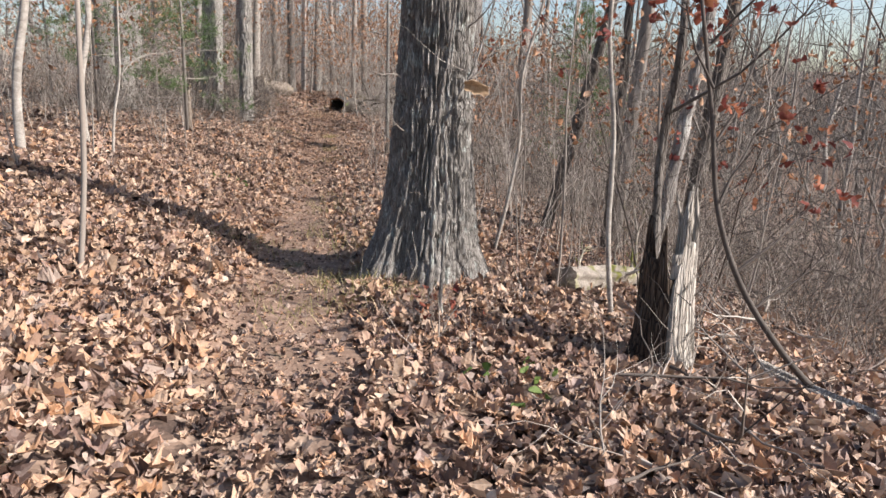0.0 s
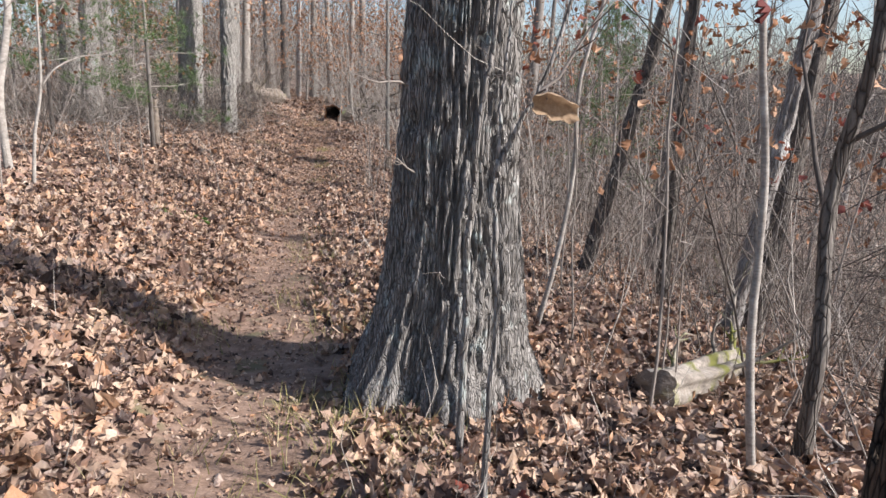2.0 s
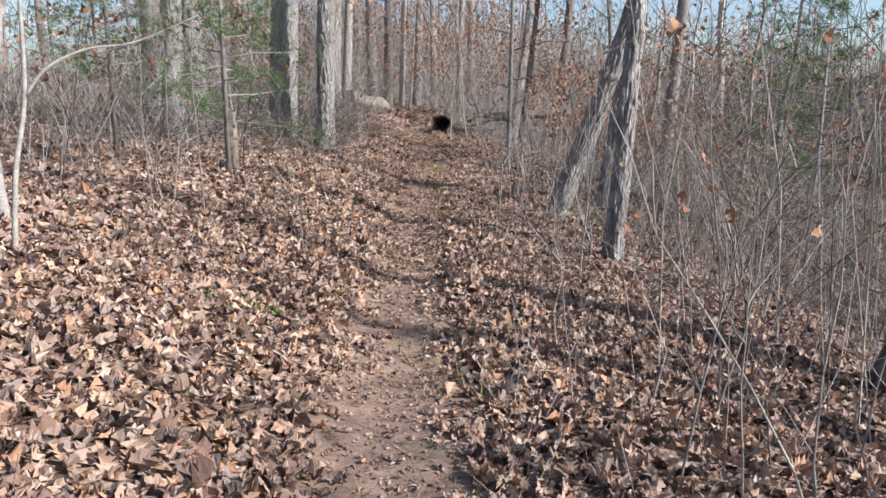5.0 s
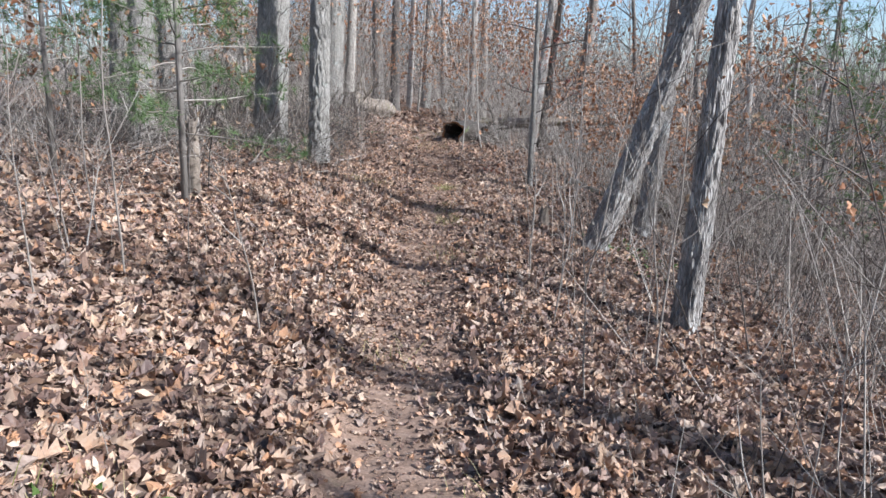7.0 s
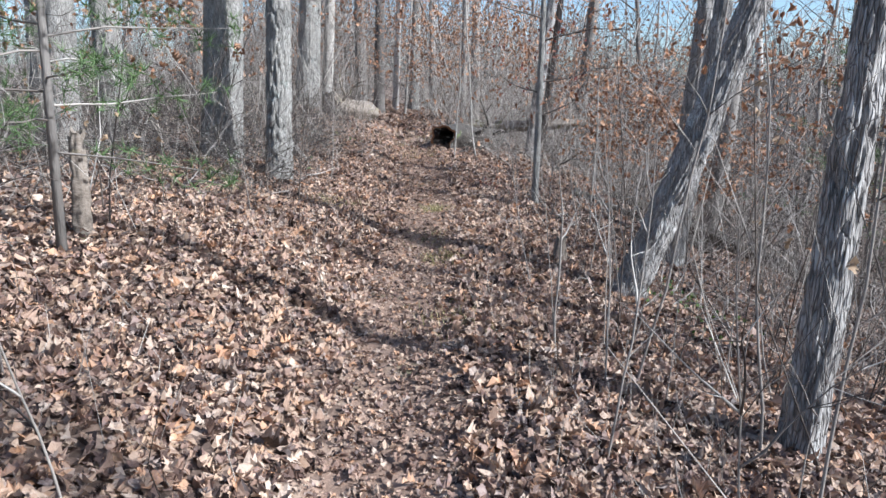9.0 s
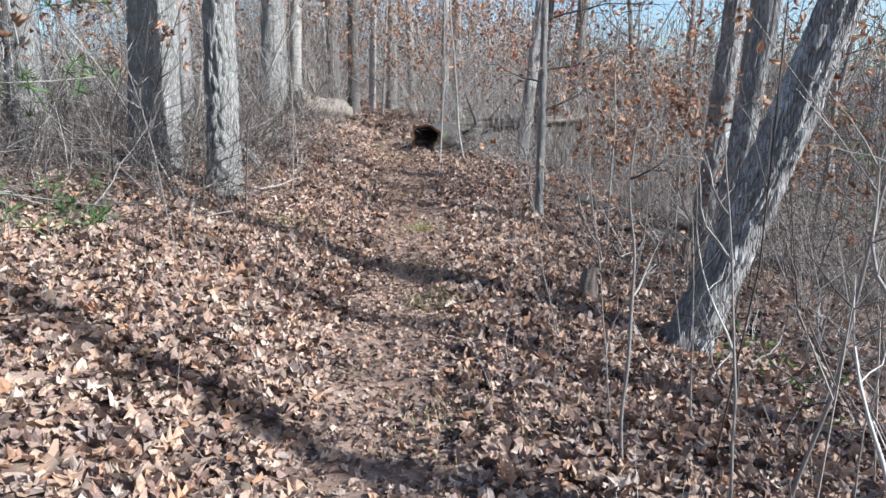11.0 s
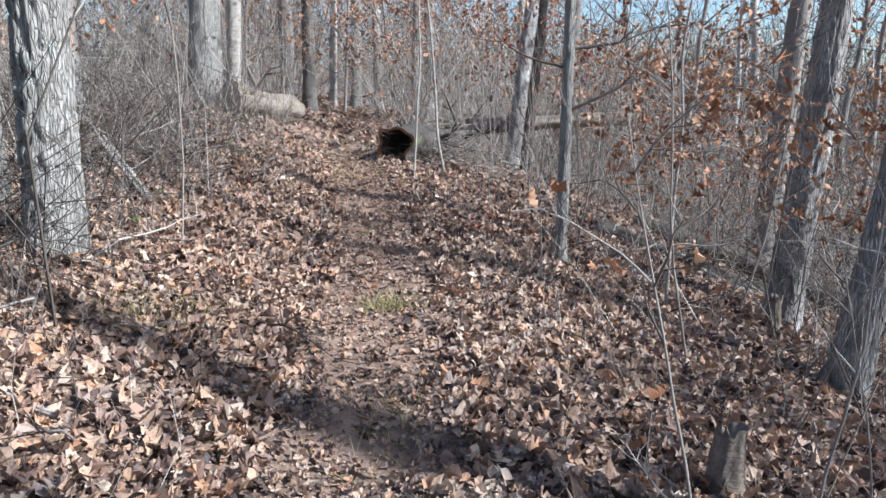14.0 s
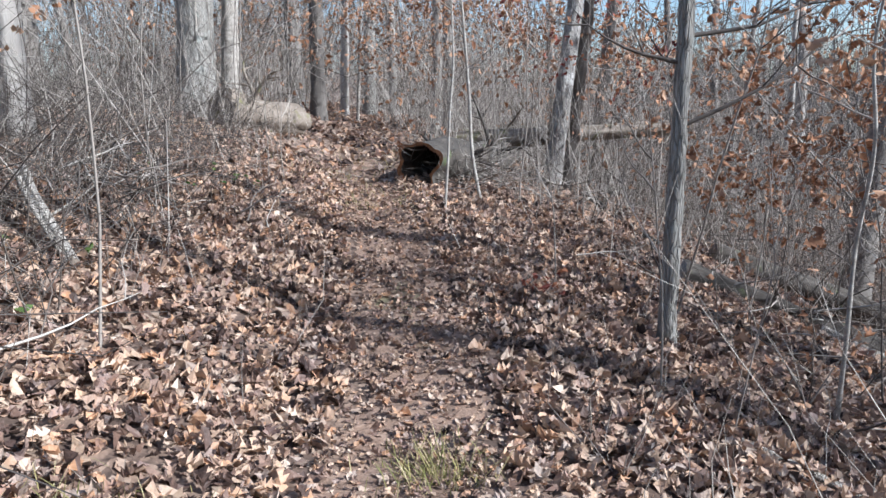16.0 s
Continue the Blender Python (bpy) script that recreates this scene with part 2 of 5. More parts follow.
class Heap:
    """Collects vertices, quads and triangles for one mesh."""

    def __init__(self):
        self.v, self.q, self.t, self.n = [], [], [], 0

    def add(self, v, quads=None, tris=None):
        v = np.asarray(v, float).reshape(-1, 3)
        if quads is not None and len(quads):
            self.q.append(np.asarray(quads, np.int64) + self.n)
        if tris is not None and len(tris):
            self.t.append(np.asarray(tris, np.int64) + self.n)
        self.v.append(v)
        self.n += len(v)

    def mesh(self, name, material, smooth=True):
        me = bpy.data.meshes.new(name)
        v = np.concatenate(self.v) if self.v else np.zeros((0, 3))
        q = np.concatenate(self.q) if self.q else np.zeros((0, 4), np.int64)
        t = np.concatenate(self.t) if self.t else np.zeros((0, 3), np.int64)
        me.vertices.add(len(v))
        me.vertices.foreach_set("co", v.ravel())
        me.loops.add(q.size + t.size)
        me.loops.foreach_set("vertex_index", np.concatenate([q.ravel(), t.ravel()]).astype(np.int32))
        me.polygons.add(len(q) + len(t))
        starts = np.concatenate([np.arange(len(q)) * 4, q.size + np.arange(len(t)) * 3]).astype(np.int32)
        me.polygons.foreach_set("loop_start", starts)
        me.polygons.foreach_set("use_smooth", np.full(len(q) + len(t), smooth))
        me.update(calc_edges=True)
        me.materials.append(material)
        return me


def part(name, heap, material, parent, label="", smooth=True):
    ob = new(name, heap.mesh(name, material, smooth))
    ob.parent = parent
    return tagged(ob, label, kind="stuff" if name in ("crown", "foliage", "needles") else "")


def empty(name, x, y, z):
    ob = new(name)
    ob.empty_display_size = 0.1
    ob.location = (x, y, z)
    return ob


def tube(heap, pts, radii, sides=6, cap=True):
    """A tapered tube along a line of points."""
    pts, radii = np.asarray(pts, float), np.asarray(radii, float)
    d = np.gradient(pts, axis=0)
    d /= np.linalg.norm(d, axis=1, keepdims=True) + 1e-9
    ref = np.array([0.0, 0.0, 1.0]) if abs(d[:, 2]).mean() < 0.8 else np.array([1.0, 0.0, 0.0])
    u = np.cross(d, ref)
    u /= np.linalg.norm(u, axis=1, keepdims=True) + 1e-9
    w = np.cross(d, u)
    a = np.arange(sides) * 2 * np.pi / sides
    ring = pts[:, None, :] + radii[:, None, None] * (np.cos(a)[None, :, None] * u[:, None, :] + np.sin(a)[None, :, None] * w[:, None, :])
    n = len(pts)
    i, j = np.meshgrid(np.arange(n - 1), np.arange(sides), indexing="ij")
    k = (j + 1) % sides
    quads = np.stack([i * sides + j, i * sides + k, (i + 1) * sides + k, (i + 1) * sides + j], -1).reshape(-1, 4)
    v = ring.reshape(-1, 3)
    tris = None
    if cap:
        v = np.concatenate([v, pts[:1], pts[-1:]])
        b, s = n * sides, (n - 1) * sides
        tris = [(b, (q + 1) % sides, q) for q in range(sides)] + [(b + 1, s + q, s + (q + 1) % sides) for q in range(sides)]
    heap.add(v, quads, tris)


def curve_points(ctrl, n):
    """n points on a smooth curve through the control points."""
    c = np.asarray(ctrl, float)
    c = np.concatenate([2 * c[:1] - c[1:2], c, 2 * c[-1:] - c[-2:-1]])
    s = np.linspace(0, len(c) - 3 - 1e-6, n)
    i = np.floor(s).astype(int)
    f = (s - i)[:, None]
    p0, p1, p2, p3 = c[i], c[i + 1], c[i + 2], c[i + 3]
    return 0.5 * (2 * p1 + (p2 - p0) * f + (2 * p0 - 5 * p1 + 4 * p2 - p3) * f ** 2 + (3 * p1 - p0 - 3 * p2 + p3) * f ** 3)


def wander(r, start, way, length, n, bend, rise=0.0):
    """A crooked line for a branch."""
    p, d = [np.asarray(start, float)], np.asarray(way, float) / (np.linalg.norm(way) + 1e-9)
    for _ in range(n):
        d = d + r.normal(0, bend, 3) + np.array([0, 0, rise])
        d /= np.linalg.norm(d)
        p.append(p[-1] + d * length / n)
    return np.array(p)


def branch(r, heap, start, way, length, radius, levels, sides=5, leaves=None, leaf_share=0.0, bend=0.16):
    """A branch with side twigs; collects leaf places at twig ends."""
    n = 6 if levels else 4
    pts = wander(r, start, way, length, n, bend, 0.04)
    tube(heap, pts, radius * (1 - np.linspace(0, 1, n + 1) * 0.85), sides, False)
    if levels:
        for k in range(r.integers(3, 6)):
            f = r.uniform(0.25, 0.98)
            i = min(int(f * n), n - 1)
            d = pts[i + 1] - pts[i]
            side = np.cross(d, r.normal(0, 1, 3))
            side /= np.linalg.norm(side) + 1e-9
            way2 = d / np.linalg.norm(d) * 0.7 + side * r.uniform(0.5, 1.0)
            branch(r, heap, pts[i], way2, length * r.uniform(0.3, 0.55), radius * 0.45, levels - 1, max(3, sides - 1), leaves, leaf_share, bend)
    if leaves is not None and r.random() < leaf_share:
        leaves.extend([pts[-1], pts[-2]])


# oak leaf outline: mid rib and lobed rim, in leaf lengths
RIB = np.array([0.0, 0.22, 0.34, 0.48, 0.60, 0.76, 1.0])
RIM_V = np.array([0.05, 0.27, 0.33, 0.55, 0.57, 0.80, 0.93])
RIM_W = np.array([0.06, 0.29, 0.13, 0.39, 0.15, 0.30, 0.12])


def leaf_mass(heap, r, pos, size, lobed=True, flat=0.45, plain=False):
    """Many curled leaves at once: lobed oak leaves, simple oval ones, or plain small ones for far off."""
    n = len(pos)
    if lobed:
        v = np.concatenate([RIB, RIM_V, RIM_V]) - 0.5
        w = np.concatenate([RIB * 0, RIM_W, -RIM_W])
        quads = [(i, 7 + i, 8 + i, i + 1) for i in range(6)] + [(i, i + 1, 15 + i, 14 + i) for i in range(6)]
    elif not plain:
        v = np.array([0.0, 0.35, 0.68, 1.0, 0.14, 0.46, 0.80, 0.14, 0.46, 0.80]) - 0.5
        w = np.array([0, 0, 0, 0, 0.17, 0.33, 0.21, -0.15, -0.35, -0.19])
        quads = [(0, 4, 5, 1), (1, 5, 6, 2), (0, 1, 8, 7), (1, 2, 9, 8)]
    else:
        v = np.array([-0.5, -0.1, 0.5, -0.15, 0.25, -0.15, 0.25])
        w = np.array([0, 0, 0, 0.3, 0.2, -0.3, -0.2])
        quads = [(0, 3, 4, 1), (0, 1, 6, 5)]
    tris = None if lobed else [(1, 4, 2), (1, 2, 6)] if plain else [(2, 6, 3), (2, 3, 9)]
    k = len(v)
    size = np.broadcast_to(size, (n,))
    wid = r.uniform(0.65, 1.05, n)
    X, Y = v[None] * size[:, None], w[None] * size[:, None] * wid[:, None]
    fold, bend, twist = r.normal(0.3, 0.55, n), r.normal(0.3, 0.8, n), r.normal(0, 0.9, n)
    Z = size[:, None] * (np.abs(w)[None] * fold[:, None] + (v ** 2)[None] * bend[:, None] + (v * w)[None] * twist[:, None] * 2)
    if not plain:
        Z += size[:, None] * r.normal(0, 0.06, (n, k))
    yaw, tip, roll = r.uniform(0, 2 * np.pi, n), r.normal(0, flat, n), r.normal(0, flat, n)
    ct, st, cr, sr, cy, sy = np.cos(tip), np.sin(tip), np.cos(roll), np.sin(roll), np.cos(yaw), np.sin(yaw)
    y1, z1 = Y * cr[:, None] - Z * sr[:, None], Y * sr[:, None] + Z * cr[:, None]
    x2, z2 = X * ct[:, None] + z1 * st[:, None], -X * st[:, None] + z1 * ct[:, None]
    x3, y3 = x2 * cy[:, None] - y1 * sy[:, None], x2 * sy[:, None] + y1 * cy[:, None]
    V = np.stack([x3, y3, z2], -1) + np.asarray(pos)[:, None, :]
    off = (np.arange(n) * k)[:, None, None]
    heap.add(V.reshape(-1, 3), (np.array(quads)[None] + off).reshape(-1, 4),
             None if tris is None else (np.array(tris)[None] + off).reshape(-1, 3))


def trail_x(y):
    """The trail's middle line."""
    return np.interp(y, [0, 4, 10, 15, 18.5, 20.5, 23, 30, 60], [-0.05, -0.08, -0.12, 0.0, 0.24, 0.15, -0.05, -0.5, -2.0])


def bare(x, y):
    """How bare the trail is of leaves."""
    b = np.interp(y, [2.6, 3.6, 4.2, 8.6, 10.2, 11.5, 14, 20, 26], [0.0, 0.5, 0.9, 0.95, 0.85, 0.55, 0.38, 0.34, 0.2])
    half = np.interp(y, [3, 4.2, 6.5, 8, 10, 12, 20], [0.36, 0.44, 0.42, 0.33, 0.28, 0.27, 0.30])
    edge = vnoise(x * 3.1, y * 3.1, 5.0) * 0.3 - 0.16 + 0.14 * (vnoise(x * 9.0, y * 9.0, 6.0) - 0.5)
    return b * np.exp(-np.clip(np.abs(x - trail_x(y)) / (half + edge), 0, 4) ** 4)


def land(x, y):
    """Height of the ground: a trail along a hillside, bank on one hand, ravine on the other."""
    x, y = np.asarray(x, float), np.asarray(y, float)
    yc = np.clip(y, 3.0, 23.0)
    z = 0.447 - 0.02875 * yc + 0.00027 * yc ** 2 + 0.00008 * yc ** 3
    z = z + np.where(y > 23, 0.75 * (1 - np.exp(-np.clip(y - 23, 0, 400) / 14.0)), 0)
    yl = np.clip(y, 0, 24)
    lf, rt = np.clip(-x - 0.35, 0, None), np.clip(x - 0.4, 0, None)
    lc, rc = np.minimum(lf, 3.0), np.minimum(rt, 5.0)
    z = z + 0.387 * lc - 0.0616 * lc ** 2 + 0.02 * np.minimum(lf - lc, 9) - 5.0 * (1 - np.exp(-np.clip(lf - 14, 0, 900) / 60.0))
    z = z - 0.029 * rc - 0.0048 * rc * yl - 0.039 * rc ** 2
    over = np.clip(rt - 5, 0, 900)
    z = z - 4.0 * (1 - np.exp(-over / 9.0)) + 6.0 * (1 - np.exp(-(np.clip(over - 13, 0, 900) / 45.0) ** 2))
    z = z + 6.0 * (1 - np.exp(-(np.clip(y - 52, 0, 900) / 60.0) ** 2)) * np.clip((x + 0.30 * y) / 14.0, 0, 1)
    near = np.exp(-(np.hypot(x, y - 13) / 60.0) ** 2)
    z = z + near * (0.10 * (vnoise(x * 0.7, y * 0.7, 1) - 0.5) + 0.05 * (vnoise(x * 2.6, y * 2.6, 2) - 0.5) + 0.022 * (vnoise(x * 8, y * 8, 3) - 0.5))
    hollow = np.exp(-((x - trail_x(y)) / 0.33) ** 2) * np.interp(y, [2, 5, 24, 30], [0, 0.035, 0.03, 0])
    tread = np.exp(-((x - trail_x(y)) / 0.5) ** 4) * np.interp(y, [2, 4, 24, 28], [0, 1, 1, 0])
    z = z + tread * (0.05 * (vnoise(x * 0.9 + 0.5 * y, y * 3.4, 14) - 0.5) + 0.03 * (vnoise(x * 2.5, y * 7.0, 15) - 0.5))
    return z - hollow


def spot(x, y):
    return float(land(x, y))


# ---- ground: one sheet to the horizon ----
def stretch_axis(lo, hi, step, far):
    core = np.arange(lo, hi + step / 2, step)
    out, s, p = [], step, hi
    while p < far:
        s *= 1.16
        p += s
        out.append(p)
    left, s, p = [], step, lo
    while p > -far:
        s *= 1.16
        p -= s
        left.append(p)
    return np.concatenate([left[::-1], core, out])


gx, gy = stretch_axis(-3.6, 3.6, 0.06, 2500), stretch_axis(1.0, 24.0, 0.06, 2500)
mx, my = np.meshgrid(gx, gy, indexing="ij")
ground_heap = Heap()
gi, gj = np.meshgrid(np.arange(len(gx) - 1), np.arange(len(gy) - 1), indexing="ij")
cols = len(gy)
ground_heap.add(np.stack([mx, my, land(mx, my)], -1).reshape(-1, 3),
                np.stack([gi * cols + gj, (gi + 1) * cols + gj, (gi + 1) * cols + gj + 1, gi * cols + gj + 1], -1).reshape(-1, 4))
ground = new("ground", ground_heap.mesh("ground", SOIL))
ground.data.materials.append(EARTH)
cx, cy = (mx[:-1, :-1] + mx[1:, 1:]) / 2, (my[:-1, :-1] + my[1:, 1:]) / 2
ground.data.polygons.foreach_set("material_index", (bare(cx, cy) > 0.22).astype(np.int32).ravel())
tagged(ground, "leaf-strewn woodland floor with a trodden earth trail along a hillside", "ground", kind="structure")

# ---- trunks ----


def trunk(heap, ctrl, r_at, height, rings, sides, bark=0.012, across=26.0, along=4.0, flare=0.5, roots=4, seed=0, shag=0.0, low=None):
    """A barked trunk along a curve: ridged furrows, root flare; ctrl is in metres from the base, r_at(height fraction) a radius."""
    h = np.concatenate([np.linspace(0, low, rings), np.linspace(low, 1, 16)[1:]]) if low else np.linspace(0, 1, rings)
    pts = curve_points(ctrl, 400)
    seg = np.concatenate([[0], np.cumsum(np.linalg.norm(np.diff(pts, axis=0), axis=1))])
    c = np.stack([np.interp(h * seg[-1], seg, pts[:, i]) for i in range(3)], -1)
    d = np.gradient(c, axis=0)
    d /= np.linalg.norm(d, axis=1, keepdims=True)
    u = np.cross(d, [0.0, 1.0, 0.0])
    u /= np.linalg.norm(u, axis=1, keepdims=True)
    w = np.cross(d, u)
    th = np.arange(sides) * 2 * np.pi / sides
    T, S = np.meshgrid(th, h * seg[-1])
    R = np.array([float(r_at(q)) for q in h])[:, None] * np.ones_like(T)
    k = R[0, 0]
    lobes = 0.5 + 0.5 * np.cos(roots * T + seed + 1.1 * np.sin(2 * T + seed))
    R = R * (1 + flare * np.exp(-np.clip(S, 0, None) / (1.05 * k + 0.05)) * (0.35 + 0.9 * lobes))
    x, y = np.cos(T) * k * across, np.sin(T) * k * across
    warp = vnoise(x * 0.5, y * 0.5, S * along * 0.45 + seed) * 0.9
    n1 = vnoise(x + warp, y - warp, S * along + seed * 7)
    n2 = vnoise(x * 2.3, y * 2.3, S * along * 2.6 + seed * 3)
    g = np.clip((np.abs(2 * n1 - 1) - 0.04) / 0.36, 0, 1)
    groove = 1.9 * g * g * (3 - 2 * g) - 1.3
    n3 = vnoise(x * 0.8 + 3, y * 0.8, S * along * 2.2 + 5 * n1)
    brk = np.clip((n3 - 0.66) * 7, 0, 1)
    R = R + bark * (groove * (1 - 0.2 * brk) - 0.3 * brk + 1.5 * (n2 - 0.5))
    if shag:
        plate = vnoise(np.cos(T) * k * 14, np.sin(T) * k * 14, S * 1.6 + seed)
        R = R + shag * (np.clip((plate - 0.45) * 6, 0, 1) * (0.6 + 0.4 * np.sin(S * 9 + 8 * plate)))
    R = R * (1 + 0.05 * (vnoise(np.cos(T) * 1.7, np.sin(T) * 1.7, S * 1.5 + seed) - 0.5))
    v = c[:, None, :] + R[..., None] * (np.cos(T)[..., None] * u[:, None, :] + np.sin(T)[..., None] * w[:, None, :])
    n = len(h)
    i, j = np.meshgrid(np.arange(n - 1), np.arange(sides), indexing="ij")
    m = (j + 1) % sides
    heap.add(v.reshape(-1, 3), np.stack([i * sides + j, i * sides + m, (i + 1) * sides + m, (i + 1) * sides + j], -1).reshape(-1, 4))
    return c


def tree(name, label, x, y, lean, r, height, bark_mat, rings=90, sides=40, bark=0.01, shag=0.0, across=26, along=4, flare=0.5,
         limbs=7, limb_from=0.35, seed=1, twig_mat=None, leaf_mat=None, leaf_share=0.0, low=None, group="", sink=0.12, taper=0.8, crook=0.0,
         limb_len=0.28):
    """A standing tree: trunk and branches, with clinging leaves where it has any. lean: sideways shift a metre of height."""
    r0 = np.random.default_rng(seed)
    root = empty(name, x, y, spot(x, y))
    ctrl = [(-lean[0] * sink, -lean[1] * sink, -sink)]
    for f in np.linspace(0.12, 1, 7):
        hh = f * height
        ease = hh * (1 - 0.35 * f)
        ctrl.append((lean[0] * ease + crook * r0.normal(), lean[1] * ease + crook * r0.normal(), hh))
    heap = Heap()
    line = trunk(heap, ctrl, lambda q: r * (1 - taper * q ** 1.1), height, rings, sides, bark, across, along, flare, 4, seed, shag, low)
    part("trunk", heap, bark_mat, root)
    twigs, places = Heap(), []
    for k in range(limbs):
        f = limb_from + (0.97 - limb_from) * (k + r0.random()) / max(limbs, 1)
        i = np.argmin(np.abs(line[:, 2] - f * height))
        a = r0.uniform(0, 2 * np.pi)
        ln = height * limb_len * (1.15 - f) * r0.uniform(0.7, 1.3)
        branch(r0, twigs, line[i], (math.cos(a), math.sin(a), r0.uniform(0.15, 0.9)), ln, max(0.006, r * (1 - taper * f) * 0.45), 2, 5, places, leaf_share)
    if limbs:
        part("crown", twigs, twig_mat or bark_mat, root)
    if places and leaf_mat:
        lv = Heap()
        ps = np.repeat(np.array(places), 2, axis=0) + r0.normal(0, 0.05, (len(places) * 2, 3))
        leaf_mass(lv, r0, ps, r0.uniform(0.06, 0.10, len(ps)), False, 0.9, True)
        part("foliage", lv, leaf_mat, root, smooth=False)
    return tagged(root, label, "tree", group)


# the great oak beside the trail
oak = empty("oak_tree", 0.865, 5.58, spot(0.865, 5.58))
heap = Heap()
OAK_H = 13.0
line = trunk(heap, [(-0.08, 0.0, -0.25), (-0.05, 0.0, 0.08), (-0.01, 0.0, 0.5), (0.018, 0.0, 1.2), (0.085, 0.02, 3.0), (0.25, 0.2, 7.0), (0.2, 0.3, 13.0)],
             lambda q: np.interp(q * 13.3 - 0.25, [-0.25, 0.0, 0.3, 0.8, 1.4, 2.2, 4, 13], [0.46, 0.40, 0.33, 0.282, 0.25, 0.234, 0.215, 0.05]), OAK_H, 330, 340, 0.0165, 38, 5.6, 0.45, 5, 4, 0.0, low=0.235)
part("trunk", heap, OAK_BARK, oak, "deeply furrowed grey bark")
heap = Heap()
r0 = np.random.default_rng(3)
for k in range(12):
    hgt = 4.2 + 8.2 * k / 12
    i = np.argmin(np.abs(line[:, 2] - hgt))
    a = k * 2.4
    branch(r0, heap, line[i], (math.cos(a), math.sin(a), 0.5), 3.6 * (1.2 - k / 14), 0.075, 2, 6)
part("crown", heap, OAK_BARK, oak)
for hgt, a, ln in ((1.42, 3.6, 0.42), (0.62, 4.3, 0.24), (1.75, 5.4, 0.5), (1.05, 3.9, 0.22)):
    i = np.argmin(np.abs(line[:, 2] - hgt))
    st = line[i] + np.array([math.cos(a), math.sin(a), 0]) * 0.28
    heap = Heap()
    branch(r0, heap, st, (math.cos(a), math.sin(a), 0.35), ln, 0.006, 1, 4)
    part("dead_twig", heap, TWIG, oak, "thin bare dead twig")
tagged(oak, "large oak with deeply furrowed grey bark and flared mossy roots", "tree")

# sapling with two stems close against the oak, with one curled buff leaf
sap = empty("sapling", 0.76, 4.37, spot(0.76, 4.37))
heap = Heap()
SAP_Z = spot(0.76, 4.37)


def sapling_stem(points, r1, r2):
    """A crooked stem through world points, from the sapling's base."""
    hp = Heap()
    line = curve_points([(x - 0.76, y - 4.37, z - SAP_Z) for x, y, z in points], 48)
    wob = np.stack([vnoise(np.arange(48) * 0.45, 3.0, 1) - 0.5, vnoise(np.arange(48) * 0.45, 9.0, 1) - 0.5, np.zeros(48)], -1) * 0.016
    tube(hp, line + wob, np.linspace(r1, r2, 48) * (0.9 + 0.25 * vnoise(np.arange(48) * 0.6, 5.0, 2)), 9)
    part("stem", hp, OAK_BARK, sap)


sapling_stem([(0.78, 4.45, 0.22), (0.785, 4.45, 0.68), (0.797, 4.45, 0.95), (0.796, 4.45, 1.2), (0.782, 4.45, 1.39), (0.81, 4.45, 1.47), (0.86, 4.45, 1.58), (0.905, 4.45, 1.66), (0.975, 4.46, 1.84), (1.2, 4.5, 2.6)], 0.0105, 0.0055)
sapling_stem([(0.78, 4.88, 0.22), (0.79, 4.9, 0.68), (0.795, 4.9, 1.05), (0.812, 4.9, 1.28), (0.832, 4.9, 1.52), (0.86, 4.9, 1.72), (0.885, 4.9, 1.9), (1.0, 4.95, 2.9)], 0.0155, 0.008)
sapling_stem([(0.797, 4.45, 1.42), (0.80, 4.46, 1.62), (0.83, 4.48, 1.85), (0.84, 4.5, 2.3)], 0.007, 0.003)
heap = Heap()
branch(r0, heap, (0.145, 0.08, 1.66 - SAP_Z), (0.8, -0.1, 0.4), 0.5, 0.006, 1, 4)
branch(r0, heap, (0.30, 0.10, 2.15 - SAP_Z), (0.7, 0.1, 0.35), 0.6, 0.006, 1, 4)
tube(heap, [(0.145, 0.08, 1.66 - SAP_Z), (0.165, 0.05, 1.675 - SAP_Z), (0.16, 0.025, 1.645 - SAP_Z)], [0.004, 0.003, 0.002], 5)
part("crown", heap, TWIG, sap)
heap = Heap()
gu, gv = np.meshgrid(np.linspace(-1, 1, 13), np.linspace(0, 1, 11), indexing="ij")
lobe = 0.16 * np.sin(gu * 9.0) + 0.1 * vnoise(gu * 5, 2.0, 1)
turn = 0.95 + (4.0 + 2.4 * lobe * gv) * gv + 0.9 * (1 - gv) * lobe
roll_r = (0.03 - 0.014 * gu ** 2) * (0.75 + 0.5 * vnoise(gu * 2.4, gv * 2.2, 7)) + 0.014 * gv ** 6
lv = np.stack([0.068 * gu + 0.012 * (vnoise(gv * 4, gu * 2, 3) - 0.5), -roll_r * np.cos(turn), roll_r * np.sin(turn) - 0.018 * gu], -1).reshape(-1, 3)
ii, jj = np.meshgrid(np.arange(12), np.arange(10), indexing="ij")
heap.add(lv + [0.185, 0.0, 1.625 - SAP_Z], np.stack([ii * 11 + jj, (ii + 1) * 11 + jj, (ii + 1) * 11 + jj + 1, ii * 11 + jj + 1], -1).reshape(-1, 4))
part("leaf", heap, BUFF_LEAF, sap, "curled buff dead leaf")
tagged(sap, "slender two-stemmed sapling with a curled dead leaf, beside the oak", "sapling")

